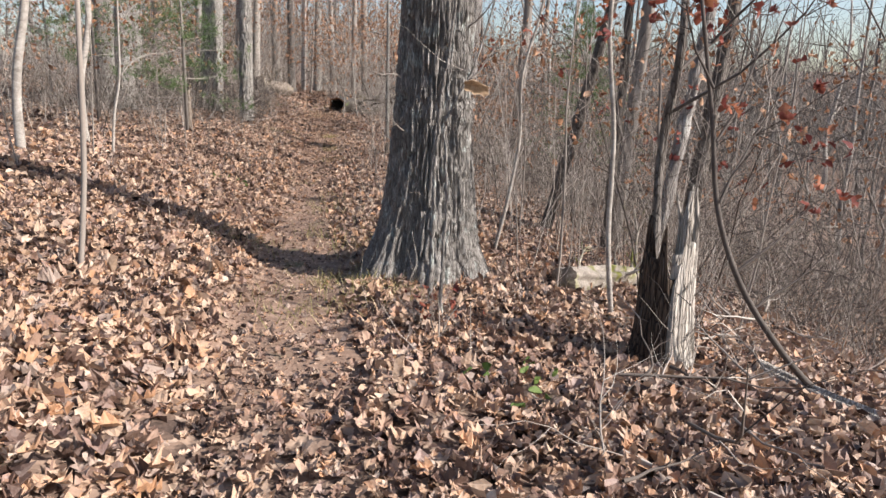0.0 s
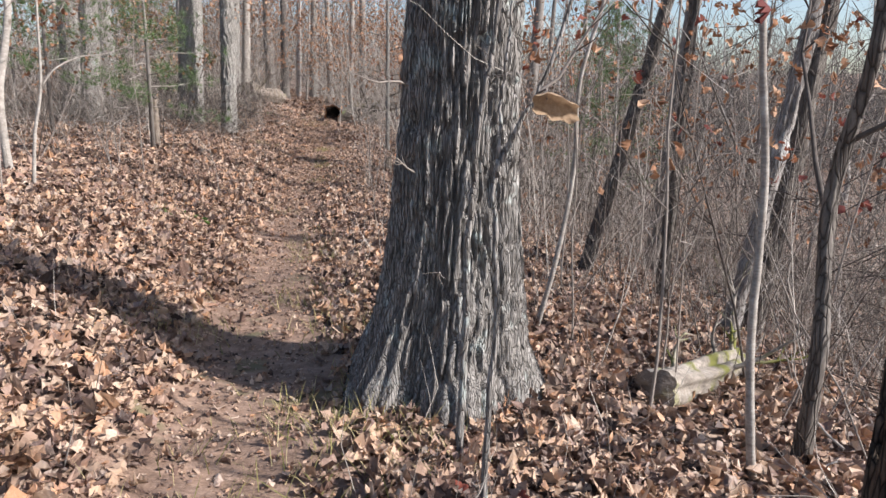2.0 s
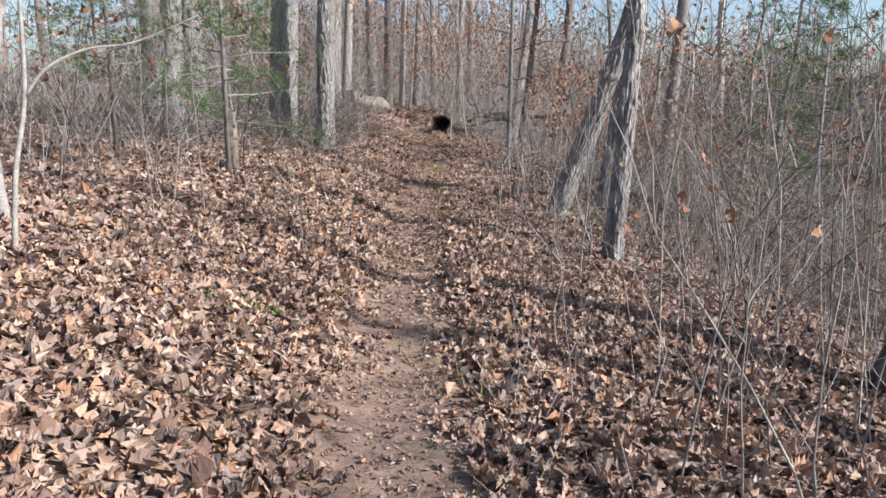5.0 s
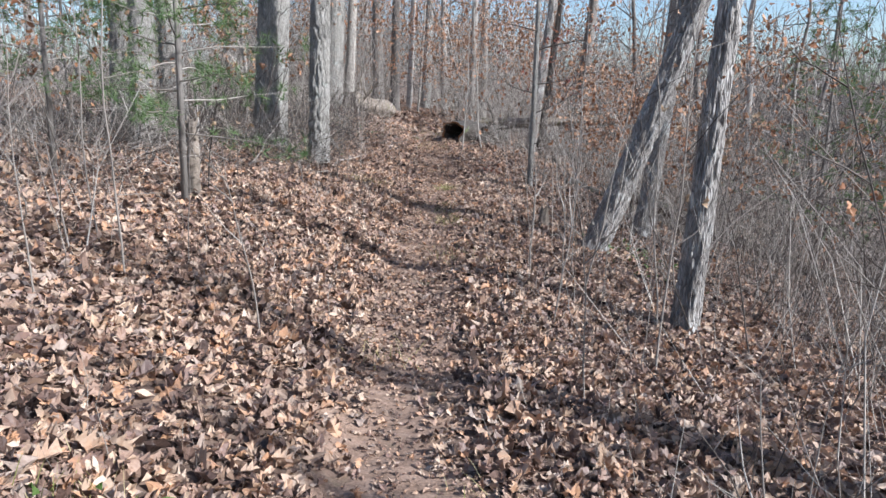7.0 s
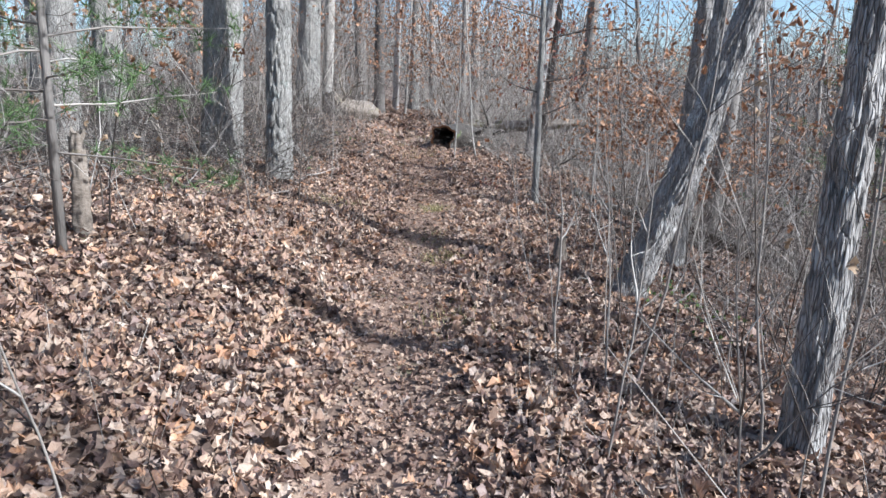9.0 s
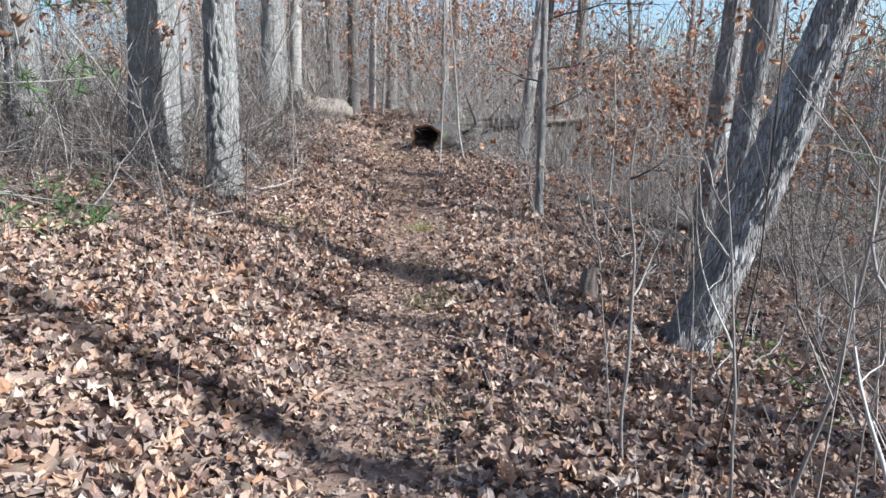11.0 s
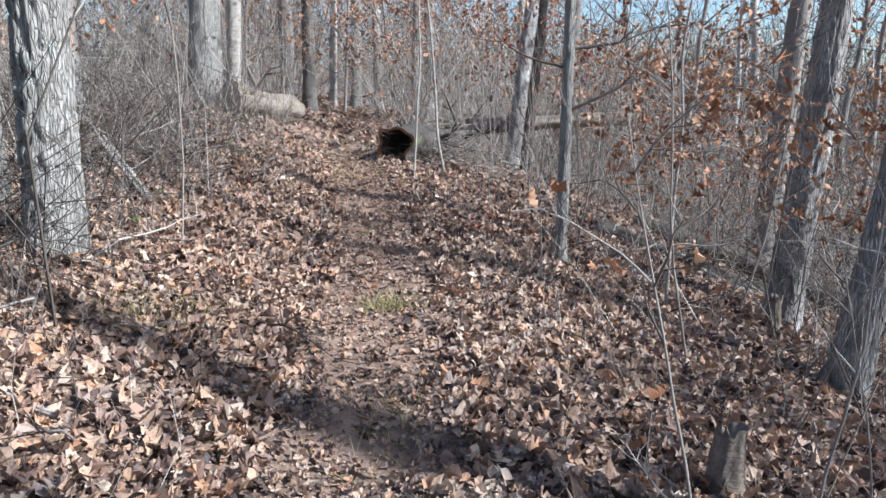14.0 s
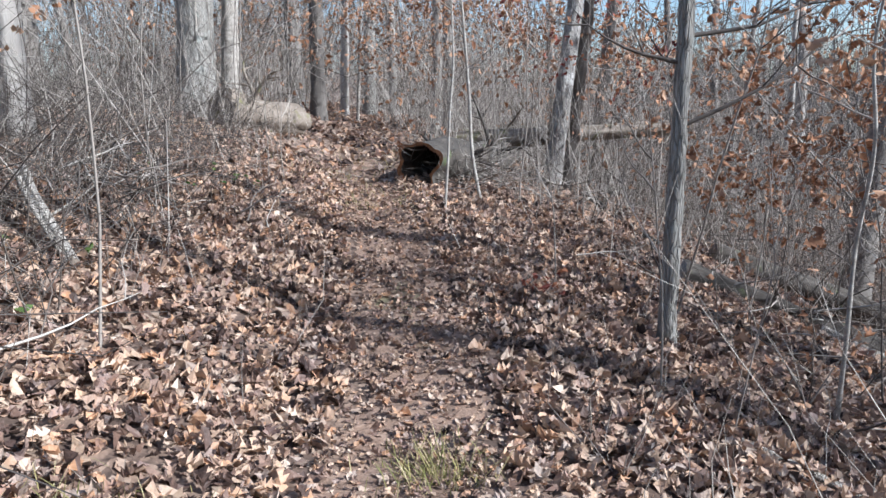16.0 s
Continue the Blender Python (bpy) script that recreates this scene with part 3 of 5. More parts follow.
# ---- named trees along the way ----
tree("tree", "tall straight tree with ridged pale grey bark", -1.68, 17.7, (0.03, 0.01), 0.155, 12, GREY_BARK, 190, 72, 0.012, 0, 30, 6, 0.4, 8, 0.4, 21, low=0.3)
tree("tree", "thick tree with finely ridged grey bark among brush", -2.56, 18.4, (0.06, 0.02), 0.26, 13, GREY_BARK, 150, 80, 0.010, 0, 34, 7, 0.35, 8, 0.4, 22, low=0.3)
tree("tree", "leaning tree with shaggy peeling bark and pale patches for sunlit streaks", 1.93, 15.08, (0.36, -0.09), 0.142, 10, SHAG_BARK, 220, 90, 0.010, 0.014, 34, 5, 0.5, 7, 0.45, 23, low=0.4)
tree("tree", "upright tree with dark peeling bark and pale patches for a sunlit strip", 2.0, 12.25, (0.05, -0.01), 0.094, 10, SHAG_BARK, 220, 72, 0.009, 0.012, 36, 5, 0.4, 7, 0.45, 24, low=0.4)
tree("tree", "slightly leaning grey tree on the ravine side", 3.8, 19.2, (0.07, -0.03), 0.15, 11, SHAG_BARK, 150, 60, 0.009, 0.011, 34, 5, 0.45, 7, 0.4, 25, low=0.4)
tree("tree", "leaning dark-barked tree on the ravine side", 3.2, 17.5, (0.12, -0.05), 0.125, 11, SHAG_BARK, 150, 60, 0.009, 0.012, 34, 5, 0.5, 7, 0.4, 26, low=0.4)
tree("tree", "slim grey-brown young tree with dark bare side branches", 1.72, 19.1, (0.01, 0.0), 0.053, 7, GREY_BARK, 120, 24, 0.004, 0, 30, 7, 0.3, 0, 0.3, 27, low=0.6)
tree("tree", "thin pale crooked sapling before the hollow log", 1.14, 22.7, (-0.12, 0.01), 0.02, 4.2, PALE_BARK, 50, 10, 0.001, 0, 30, 5, 0.2, 5, 0.35, 28, crook=0.03, twig_mat=TWIG)
tree("tree", "thin pale sapling before the hollow log", 0.66, 21.75, (0.05, 0.0), 0.014, 3.2, PALE_BARK, 50, 10, 0.001, 0, 30, 5, 0.2, 4, 0.35, 50, crook=0.02, twig_mat=TWIG)
tree("tree", "pale crooked sapling on the slope", 2.4, 18.5, (0.03, 0.0), 0.014, 3.4, PALE_BARK, 50, 12, 0.001, 0, 30, 5, 0.3, 5, 0.3, 51, crook=0.025, twig_mat=TWIG)
tree("tree", "thin grey stem beside the small stump", 0.95, 13.35, (0.0, 0.0), 0.010, 1.6, TWIG, 30, 8, 0.001, 0, 30, 5, 0.2, 4, 0.3, 52, crook=0.02)
tree("tree", "grey tree on the bank with rough bark", -5.07, 19.05, (0.02, 0), 0.235, 13, GREY_BARK, 90, 40, 0.012, 0, 22, 4, 0.4, 8, 0.4, 29, low=0.35)
tree("tree", "pale grey tree on the bank", -4.6, 20.0, (-0.01, 0), 0.22, 13, GREY_BARK, 90, 40, 0.012, 0, 22, 4, 0.4, 8, 0.4, 30, low=0.35)
tree("tree", "pale barked tree behind the brush", -4.4, 18.0, (0.04, 0.02), 0.20, 12, GREY_BARK, 90, 40, 0.012, 0, 22, 4, 0.4, 8, 0.4, 31, low=0.35)
tree("tree", "grey tree rising behind the fallen trunk", -2.7, 26.5, (0.06, 0.0), 0.28, 14, GREY_BARK, 80, 40, 0.012, 0, 24, 5, 0.35, 8, 0.4, 32, low=0.35)
tree("tree", "pale thin tree beside a grey trunk", -2.3, 27.0, (0.06, 0.0), 0.14, 12, PALE_BARK, 60, 24, 0.006, 0, 24, 5, 0.35, 6, 0.4, 33, low=0.35)
tree("tree", "young tree with smooth pale blotched bark", -2.8, 9.95, (0.02, 0.01), 0.042, 6, PALE_BARK, 60, 18, 0.002, 0, 30, 5, 0.35, 6, 0.45, 34, crook=0.045)
tree("tree", "pale young tree leaning on the bank", -2.94, 8.37, (0.08, 0.03), 0.048, 6, PALE_BARK, 60, 18, 0.002, 0, 30, 5, 0.35, 6, 0.45, 35, crook=0.045)
tree("tree", "dark leaning tree down the slope", 2.97, 9.35, (0.25, -0.09), 0.075, 10, DARK_BARK, 80, 32, 0.008, 0.01, 22, 3, 0.5, 7, 0.4, 36, low=0.4)
tree("tree", "grey tree down the slope", 3.65, 8.9, (0.03, -0.02), 0.06, 10, DARK_BARK, 80, 32, 0.008, 0.01, 22, 3, 0.5, 7, 0.4, 37, low=0.4)
tree("tree", "leaning grey tree down the slope", 4.5, 8.6, (0.10, -0.07), 0.10, 11, DARK_BARK, 80, 36, 0.008, 0.012, 22, 3, 0.5, 7, 0.4, 38, low=0.4)
tree("tree", "forked leaning tree with grey peeling bark", 3.64, 7.64, (0.15, -0.06), 0.07, 9, SHAG_BARK, 80, 32, 0.008, 0.012, 22, 3, 0.5, 7, 0.3, 39, low=0.4)
tree("tree", "crooked small tree with grey bark by the broken stump", 2.37, 5.0, (0.05, -0.03), 0.038, 4.5, DARK_BARK, 70, 20, 0.004, 0.004, 30, 4, 0.35, 11, 0.22, 40, crook=0.07, limb_len=0.42, twig_mat=DARK_TWIG)
tree("tree", "slim sapling with bright pale bark", 2.02, 4.83, (-0.055, 0.03), 0.019, 4.6, PALE_BARK, 60, 12, 0.001, 0, 30, 6, 0.2, 5, 0.38, 41, crook=0.025, twig_mat=TWIG)
tree("tree", "thin crooked sapling leaning over the slope", 1.62, 6.65, (0.19, -0.05), 0.018, 3.8, PALE_BARK, 60, 12, 0.001, 0, 30, 6, 0.2, 5, 0.4, 42, crook=0.04, twig_mat=TWIG)
tree("tree", "thin brown sapling in the leaf litter", -1.23, 4.6, (0.1, 0.035), 0.017, 4.4, TWIG, 60, 12, 0.001, 0, 30, 6, 0.2, 5, 0.4, 43, crook=0.02, leaf_mat=DRY_LEAF, leaf_share=0.25)
tree("tree", "slim far pale trunk at the end of the trail", -0.25, 39.5, (0.03, 0), 0.21, 15, GREY_BARK, 50, 24, 0.01, 0, 22, 4, 0.3, 8, 0.35, 44)
tree("tree", "far grey trunk at the end of the trail", -0.85, 34.5, (0.04, 0), 0.12, 14, FAR_BARK, 50, 20, 0.008, 0, 22, 4, 0.3, 8, 0.35, 45)
tree("tree", "thin pale trunk at the end of the trail", -0.5, 34.2, (0.07, 0), 0.045, 10, PALE_BARK, 40, 12, 0.002, 0, 22, 4, 0.3, 5, 0.35, 46)
tree("tree", "twin-stemmed grey tree with a dark hollow side", 2.6, 25.6, (0.13, 0.0), 0.13, 11, SHAG_BARK, 90, 32, 0.01, 0.012, 22, 3, 0.4, 7, 0.4, 47, low=0.4)
tree("tree", "dark stem against a grey tree", 2.85, 25.7, (0.12, 0.0), 0.09, 10, DARK_TWIG, 60, 24, 0.01, 0.0, 22, 3, 0.4, 6, 0.4, 48, low=0.4)
for k, (x, y, rr, lx) in enumerate(((-6.5, 13.5, 0.16, 0.03), (-7.5, 17.0, 0.2, -0.03), (-3.4, 22.5, 0.14, 0.02), (-1.2, 30.5, 0.16, 0.02), (-1.9, 33.0, 0.2, -0.02),
                                    (1.3, 31.0, 0.12, 0.03), (2.0, 35.0, 0.18, 0.0), (4.6, 30.0, 0.2, 0.1), (5.2, 12.3, 0.13, 0.1), (0.6, 41.0, 0.18, -0.02),
                                    (-5.6, 27.5, 0.25, 0.02), (6.4, 24.0, 0.2, 0.08))):
    tree("tree", "grey woodland tree among thin brush", x, y, (lx, 0.0), rr, 13, FAR_BARK, 60, 26, 0.01, 0.0, 22, 4, 0.4, 8, 0.35, 60 + k, low=0.4, group="woodland trees")

# forked sapling on the bank
fs = empty("forked_sapling", -2.28, 9.12, spot(-2.28, 9.12))
heap = Heap()
tube(heap, curve_points([(0, 0, -0.05), (0.05, 0.02, 0.45), (0.125, 0.06, 0.86), (0.15, 0.08, 1.4), (0.17, 0.1, 2.2), (0.14, 0.1, 3.2)], 24), np.linspace(0.018, 0.006, 24), 8)
part("stem", heap, PALE_BARK, fs)
heap = Heap()
tube(heap, curve_points([(0.125, 0.06, 0.86), (0.24, 0.1, 1.02), (0.42, 0.2, 1.13), (0.66, 0.31, 1.18), (1.0, 0.4, 1.34)], 18), np.linspace(0.011, 0.003, 18), 6)
branch(r0, heap, (0.42, 0.2, 1.13), (0.6, 0.1, 0.5), 0.5, 0.004, 1, 4)
part("crown", heap, PALE_BARK, fs)
tagged(fs, "thin pale sapling forking into an arching side branch", "sapling")

# side branches of the slim dark young tree
heap = Heap()
limb_root = [o for o in scene.objects if o.type == "EMPTY" and abs(o.location.x - 1.72) < 0.01][0]
for hgt, a, ln in ((1.27, 0.15, 1.5), (1.75, 0.3, 1.3), (1.6, 2.9, 0.7), (2.3, 0.0, 1.4), (2.6, 3.3, 1.2), (3.2, 1.2, 1.3), (3.8, 4.5, 1.2), (4.6, 0.4, 1.0)):
    branch(r0, heap, (0.012 * hgt, 0, hgt), (math.cos(a), math.sin(a) - 0.25, 0.22), ln, 0.014, 2, 5, None, 0, 0.12)
part("crown", heap, DARK_TWIG, limb_root, "dark bare side branches")

# ---- dead wood ----


def snag(x, y, height, r):
    """A broken, hollowed stump with splintered top."""
    root = empty("broken_stump", x, y, spot(x, y))
    for name, mat, a0, a1, rr, hh, seed in (("shell", ROT_WOOD, 1.7, 4.6, r, height * 0.86, 3), ("splintered_wood", DEAD_WOOD, 4.4, 6.9, r * 0.92, height, 5), ("inner_wood", DEAD_WOOD, 0.4, 2.2, r * 0.8, height * 0.62, 8)):
        hp = Heap()
        na, nh = 34, 40
        A, S = np.meshgrid(np.linspace(a0, a1, na), np.linspace(0, 1, nh))
        top = hh * (0.62 + 0.5 * vnoise(A * 4.2, seed, 0) ** 1.5)
        Zs = -0.12 + S * (top + 0.12)
        prof = rr * (1 + 0.45 * np.exp(-np.clip(Zs, 0, 9) / 0.16)) + 0.025 * (vnoise(A * 9, Zs * 2.5, seed) - 0.5) + 0.012 * (vnoise(A * 22, Zs * 3, seed) - 0.5)
        thick = 0.055 * (1 - S * 0.75) + 0.008
        sheets = []
        for rad in (prof, prof - thick):
            sheets.append(np.stack([np.cos(A) * rad, np.sin(A) * rad, Zs], -1).reshape(-1, 3))
        hp.add(np.concatenate(sheets))
        i, j = np.meshgrid(np.arange(nh - 1), np.arange(na - 1), indexing="ij")
        q = np.stack([i * na + j, i * na + j + 1, (i + 1) * na + j + 1, (i + 1) * na + j], -1).reshape(-1, 4)
        o = na * nh
        e = np.arange(nh - 1)
        t = np.arange(na - 1)
        b = (nh - 1) * na
        hp.q.append(np.concatenate([q, q[:, ::-1] + o,
                                    np.stack([e * na, (e + 1) * na, (e + 1) * na + o, e * na + o], -1),
                                    np.stack([e * na + na - 1, e * na + na - 1 + o, (e + 1) * na + na - 1 + o, (e + 1) * na + na - 1], -1),
                                    np.stack([b + t, b + t + 1, b + t + 1 + o, b + t + o], -1)]))
        part(name, hp, mat, root)
    q = np.random.default_rng(12)
    for k in range(9):
        a, rr, hh = q.uniform(3.6, 7.2), r * q.uniform(0.55, 1.0), height * q.uniform(0.55, 1.12)
        hp = Heap()
        x0, y0 = math.cos(a) * rr, math.sin(a) * rr
        tube(hp, [(x0 * 1.25, y0 * 1.25, -0.06), (x0, y0, hh * 0.4), (x0 + q.normal(0, 0.012), y0, hh * 0.8), (x0 * 0.96 + q.normal(0, 0.02), y0, hh)],
             [0.034, 0.026, 0.016, 0.002], 5)
        part("splinter", hp, DEAD_WOOD, root)
    return tagged(root, "hollow broken stump, dark rotten on one flank with pale splintered wood", "stump")


snag(1.93, 3.96, 0.92, 0.135)


def log(name, label, a, b, r, mat, seed=1, hollow=0.0, stubs=0, end_mat=None, taper=0.75, sag=0.0):
    """A fallen trunk between two points, with bark relief, cut or broken ends and branch stubs."""
    a, b = np.array(a, float), np.array(b, float)
    root = empty(name, *a)
    n, sides = 44, 34
    s = np.linspace(0, 1, n)
    line = np.outer(s, b - a)
    rr0 = np.random.default_rng(seed)
    d = (b - a) / np.linalg.norm(b - a)
    u = np.cross(d, [0, 0, 1.0])
    u /= np.linalg.norm(u)
    w = np.cross(u, d)
    line = line + np.outer(np.sin(s * 3.1), u) * 0.05 - np.outer(np.sin(s * 3.1416), w) * sag
    th = np.arange(sides) * 2 * np.pi / sides
    T, S = np.meshgrid(th, s * np.linalg.norm(b - a))
    R = r * (1 - (1 - taper) * s)[:, None] + 0.3 * r * (vnoise(np.cos(T) * 2, np.sin(T) * 2, S * 1.3 + seed) - 0.5) * 2 + 0.11 * r * (vnoise(np.cos(T) * 7, np.sin(T) * 7, S * 2.2 + seed) - 0.5) * 2
    v = line[:, None, :] + R[..., None] * (np.cos(T)[..., None] * u + np.sin(T)[..., None] * w)
    i, j = np.meshgrid(np.arange(n - 1), np.arange(sides), indexing="ij")
    m = (j + 1) % sides
    hp = Heap()
    hp.add(v.reshape(-1, 3), np.stack([i * sides + j, (i + 1) * sides + j, (i + 1) * sides + m, i * sides + m], -1).reshape(-1, 4))
    part("bark", hp, mat, root)
    for end, sign in ((0, -1), (n - 1, 1)):
        hp = Heap()
        rim = v[end]
        mid = line[end]
        k = hollow if (end == 0 and hollow) else 0.3
        rim2 = mid + (rim - mid) * k * (1 + 0.04 * rr0.normal(0, 1, (sides, 1))) + sign * d * (0.0 if end == 0 and hollow else 0.02)
        hp.add(np.concatenate([rim, rim2]), [(q, (q + 1) % sides, sides + (q + 1) % sides, sides + q) for q in range(sides)])
        if not (end == 0 and hollow):
            hp.add(np.concatenate([rim2, [mid + sign * d * 0.03]]), None, [(q, (q + 1) % sides, sides) for q in range(sides)])
        else:
            inner = rim2
            cav = [inner + d * f * 1.2 + (mid + d * 0 - inner) * 0.12 * f for f in (0, 0.35, 0.7, 1.0)]
            hv = Heap()
            q4 = [(p * sides + q, p * sides + (q + 1) % sides, (p + 1) * sides + (q + 1) % sides, (p + 1) * sides + q) for p in range(3) for q in range(sides)]
            hv.add(np.concatenate(cav + [[mid + d * 1.2]]), q4, [(3 * sides + q, 3 * sides + (q + 1) % sides, 4 * sides) for q in range(sides)])
            part("hollow", hv, HOLLOW, root, "dark hollow inside")
        part("broken_end", hp, end_mat or GREY_LOG, root)
    if stubs:
        for k in range(stubs):
            hp = Heap()
            q = rr0.integers(4, n - 4)
            ang = rr0.uniform(0.2, 2.9)
            way = math.cos(ang) * u + math.sin(ang) * w
            branch(rr0, hp, line[q] + way * r * 0.7, way + d * rr0.uniform(-0.3, 0.6), rr0.uniform(0.2, 0.9), r * 0.16, 1, 5)
            part("branch_stub", hp, mat, root)
    return tagged(root, label, "log")


def lying(x, y, r):
    return (x, y, spot(x, y) + r * 0.72)


log("fallen_log", "short pale barkless log with yellow-green moss on the slope", lying(1.92, 5.5, 0.12), lying(3.0, 6.5, 0.09), 0.105, PALE_LOG, 3, 0.0, 6)
log("fallen_log", "split pale weathered piece of wood in the leaves", lying(2.45, 3.85, 0.05), lying(2.95, 3.1, 0.05), 0.055, DEAD_WOOD, 5)
log("hollow_log", "large hollow fallen trunk, rusty rotten rim round a dark opening", (0.50, 23.1, spot(0.5, 23.1) + 0.22), (1.9, 25.8, spot(1.9, 25.8) + 0.25), 0.255, DARK_LOG, 7, 0.86, 5, RUST_ROT)
log("fallen_log", "thick pale fallen trunk lying across the bank", (-1.2, 26.3, spot(-1.2, 26.3) + 0.16), (-2.0, 25.0, spot(-2.0, 25.0) + 0.28), 0.25, GREY_LOG, 8, 0, 3, None, 0.95)
log("fallen_log", "pale fallen trunk propped on the brush pile", (1.2, 26.2, spot(1.2, 26.2) + 0.3), (4.9, 26.0, spot(4.9, 26.0) + 1.75), 0.13, GREY_LOG, 9, 0, 4)
log("fallen_log", "long dark rotting log lying down the slope", lying(2.75, 21.25, 0.13), lying(5.1, 20.85, 0.13), 0.11, DARK_LOG, 10, 0, 4, DEAD_WOOD, 0.9)
log("fallen_branch", "pale broken branch resting against the dark log", lying(3.75, 20.7, 0.06), lying(4.25, 20.45, 0.05), 0.05, DEAD_WOOD, 18, 0, 1)
log("fallen_log", "dark log in the ravine brush", lying(4.0, 23.2, 0.13), lying(9.2, 22.4, 0.13), 0.14, DARK_LOG, 11, 0, 4)
log("fallen_branch", "thin fallen branch in the litter", lying(3.3, 26.0, 0.04), lying(3.1, 22.6, 0.04), 0.05, DARK_LOG, 12, 0, 2)
log("fallen_branch", "broken grey branch lying on the bank", (-2.15, 19.9, spot(-2.15, 19.9) + 0.22), lying(-1.55, 19.05, 0.04), 0.042, DEAD_WOOD, 13, 0, 2, None, 0.75, -0.08)
log("fallen_branch", "grey stick lying in the leaves", lying(0.95, 3.3, 0.02), lying(1.5, 2.4, 0.02), 0.018, TWIG, 14, 0, 3)
log("fallen_branch", "weathered stick lying in dry leaves", lying(2.1, 17.3, 0.02), lying(1.5, 17.9, 0.02), 0.018, DEAD_WOOD, 15, 0, 2)
log("fallen_branch", "thin stick beside the trail", lying(-3.6, 17.2, 0.02), lying(-2.2, 16.8, 0.05), 0.016, PALE_BARK, 16, 0, 1)
log("fallen_branch", "pale stick lying over the litter", lying(-1.5, 16.2, 0.02), lying(-0.95, 15.9, 0.02), 0.014, PALE_BARK, 17, 0, 1)
# dark leaning dead sapling across the broken stump
ds = empty("dead_sapling", 2.72, 3.55, spot(2.72, 3.55))
heap = Heap()
tube(heap, curve_points([(0.0, 0.0, -0.02), (-0.25, 0.05, 0.22), (-0.52, 0.12, 0.6), (-0.68, 0.16, 1.0), (-0.75, 0.18, 1.45), (-0.85, 0.2, 2.0)], 22), np.linspace(0.02, 0.009, 22), 7)
twig_ends = []
for hgt, dx, dy, ln in ((0.5, 0.6, 0.2, 0.6), (0.7, 0.8, -0.1, 0.8), (1.05, 0.7, 0.3, 0.9), (1.35, 0.9, 0.1, 1.0), (1.6, -0.3, 0.2, 0.6), (1.8, 0.7, -0.2, 0.8)):
    branch(r0, heap, (np.interp(hgt, [0, 0.6, 1, 2], [0, -0.52, -0.68, -0.85]), 0.14, hgt), (dx, dy, 0.6), ln, 0.008, 2, 5, twig_ends, 0.8)
part("stem", heap, DARK_TWIG, ds)
heap = Heap()
twig_ends = np.array([p for p in twig_ends if p[2] > 0.95])
twig_ends = twig_ends[r0.integers(0, len(twig_ends), 70)] + r0.normal(0, 0.015, (70, 3))
leaf_mass(heap, r0, twig_ends, r0.uniform(0.05, 0.10, 70), True, 0.9)
part("foliage", heap, RED_LEAF, ds, "few russet leaves still clinging")
tagged(ds, "dark leaning dead sapling with russet leaves across the stump", "sapling")


def brush_pile(x, y, spread, n, seed, label):
    """Crossed dead sticks heaped on the ground."""
    q = np.random.default_rng(seed)
    hp = Heap()
    for k in range(n):
        px, py = q.normal(x, spread), q.normal(y, spread * 0.8)
        a, ln = q.uniform(0, 6.28), q.uniform(0.3, 1.0)
        lift = q.uniform(0.0, 0.45) * math.exp(-((px - x) ** 2 + (py - y) ** 2) / (2 * spread ** 2))
        branch(q, hp, (px, py, spot(px, py) + 0.02 + lift), (math.cos(a), math.sin(a), q.normal(0.12, 0.22)), ln, q.uniform(0.004, 0.010), 1, 4, None, 0, 0.2)
    return tagged(new("brush_pile", hp.mesh("brush_pile", TWIG)), label, "brush", kind="stuff")


brush_pile(1.3, 23.8, 0.42, 150, 1, "tangled grey dead branches heaped over the hollow log")
brush_pile(2.6, 24.8, 0.6, 60, 2, "tangled grey dead branches under a propped trunk")
brush_pile(-2.3, 17.2, 0.7, 40, 3, "low tangle of dead grey sticks round tree feet")
brush_pile(-1.7, 20.3, 0.5, 46, 4, "low tangle of dead grey sticks on the bank")
brush_pile(2.75, 4.6, 0.4, 20, 5, "tangle of dead grey sticks behind the broken stump")
brush_pile(1.75, 2.9, 0.35, 10, 6, "loose dead twigs lying in the litter")
brush_pile(-3.4, 16.0, 0.6, 30, 7, "low tangle of dead grey sticks on the bank")
brush_pile(2.6, 14.6, 0.45, 26, 8, "fallen twigs round a leaning tree")
brush_pile(3.6, 19.9, 0.8, 40, 9, "fallen twigs and sticks down the slope")


def small_stump(x, y, h, r, label):
    hp = Heap()
    trunk(hp, [(0, 0, -0.06), (0, 0, h * 0.5), (0.01, 0, h)], lambda q: r * (1 - 0.25 * q), h, 26, 26, 0.008, 30, 5, 0.5, 4, 3)
    top = hp.v[0][-26:]
    hp.v[0][-26:, 2] += 0.09 * (vnoise(np.cos(np.arange(26) * 0.2417) * 2.2, np.sin(np.arange(26) * 0.2417) * 2.2, x) - 0.5)
    hp.add(np.concatenate([top, [top.mean(0) - [0, 0, 0.05]]]), None, [(q, (q + 1) % 26, 26) for q in range(26)])
    ob = new("stump", hp.mesh("stump", GREY_LOG))
    ob.location = (x, y, spot(x, y))
    return tagged(ob, label, "stump")


small_stump(1.44, 15.75, 0.27, 0.068, "small pale splintered stump in the leaf litter")
small_stump(-2.29, 13.9, 0.72, 0.062, "short grey dead stub of a young tree")
small_stump(3.42, 18.7, 0.3, 0.06, "pale barkless stub beside a tree")

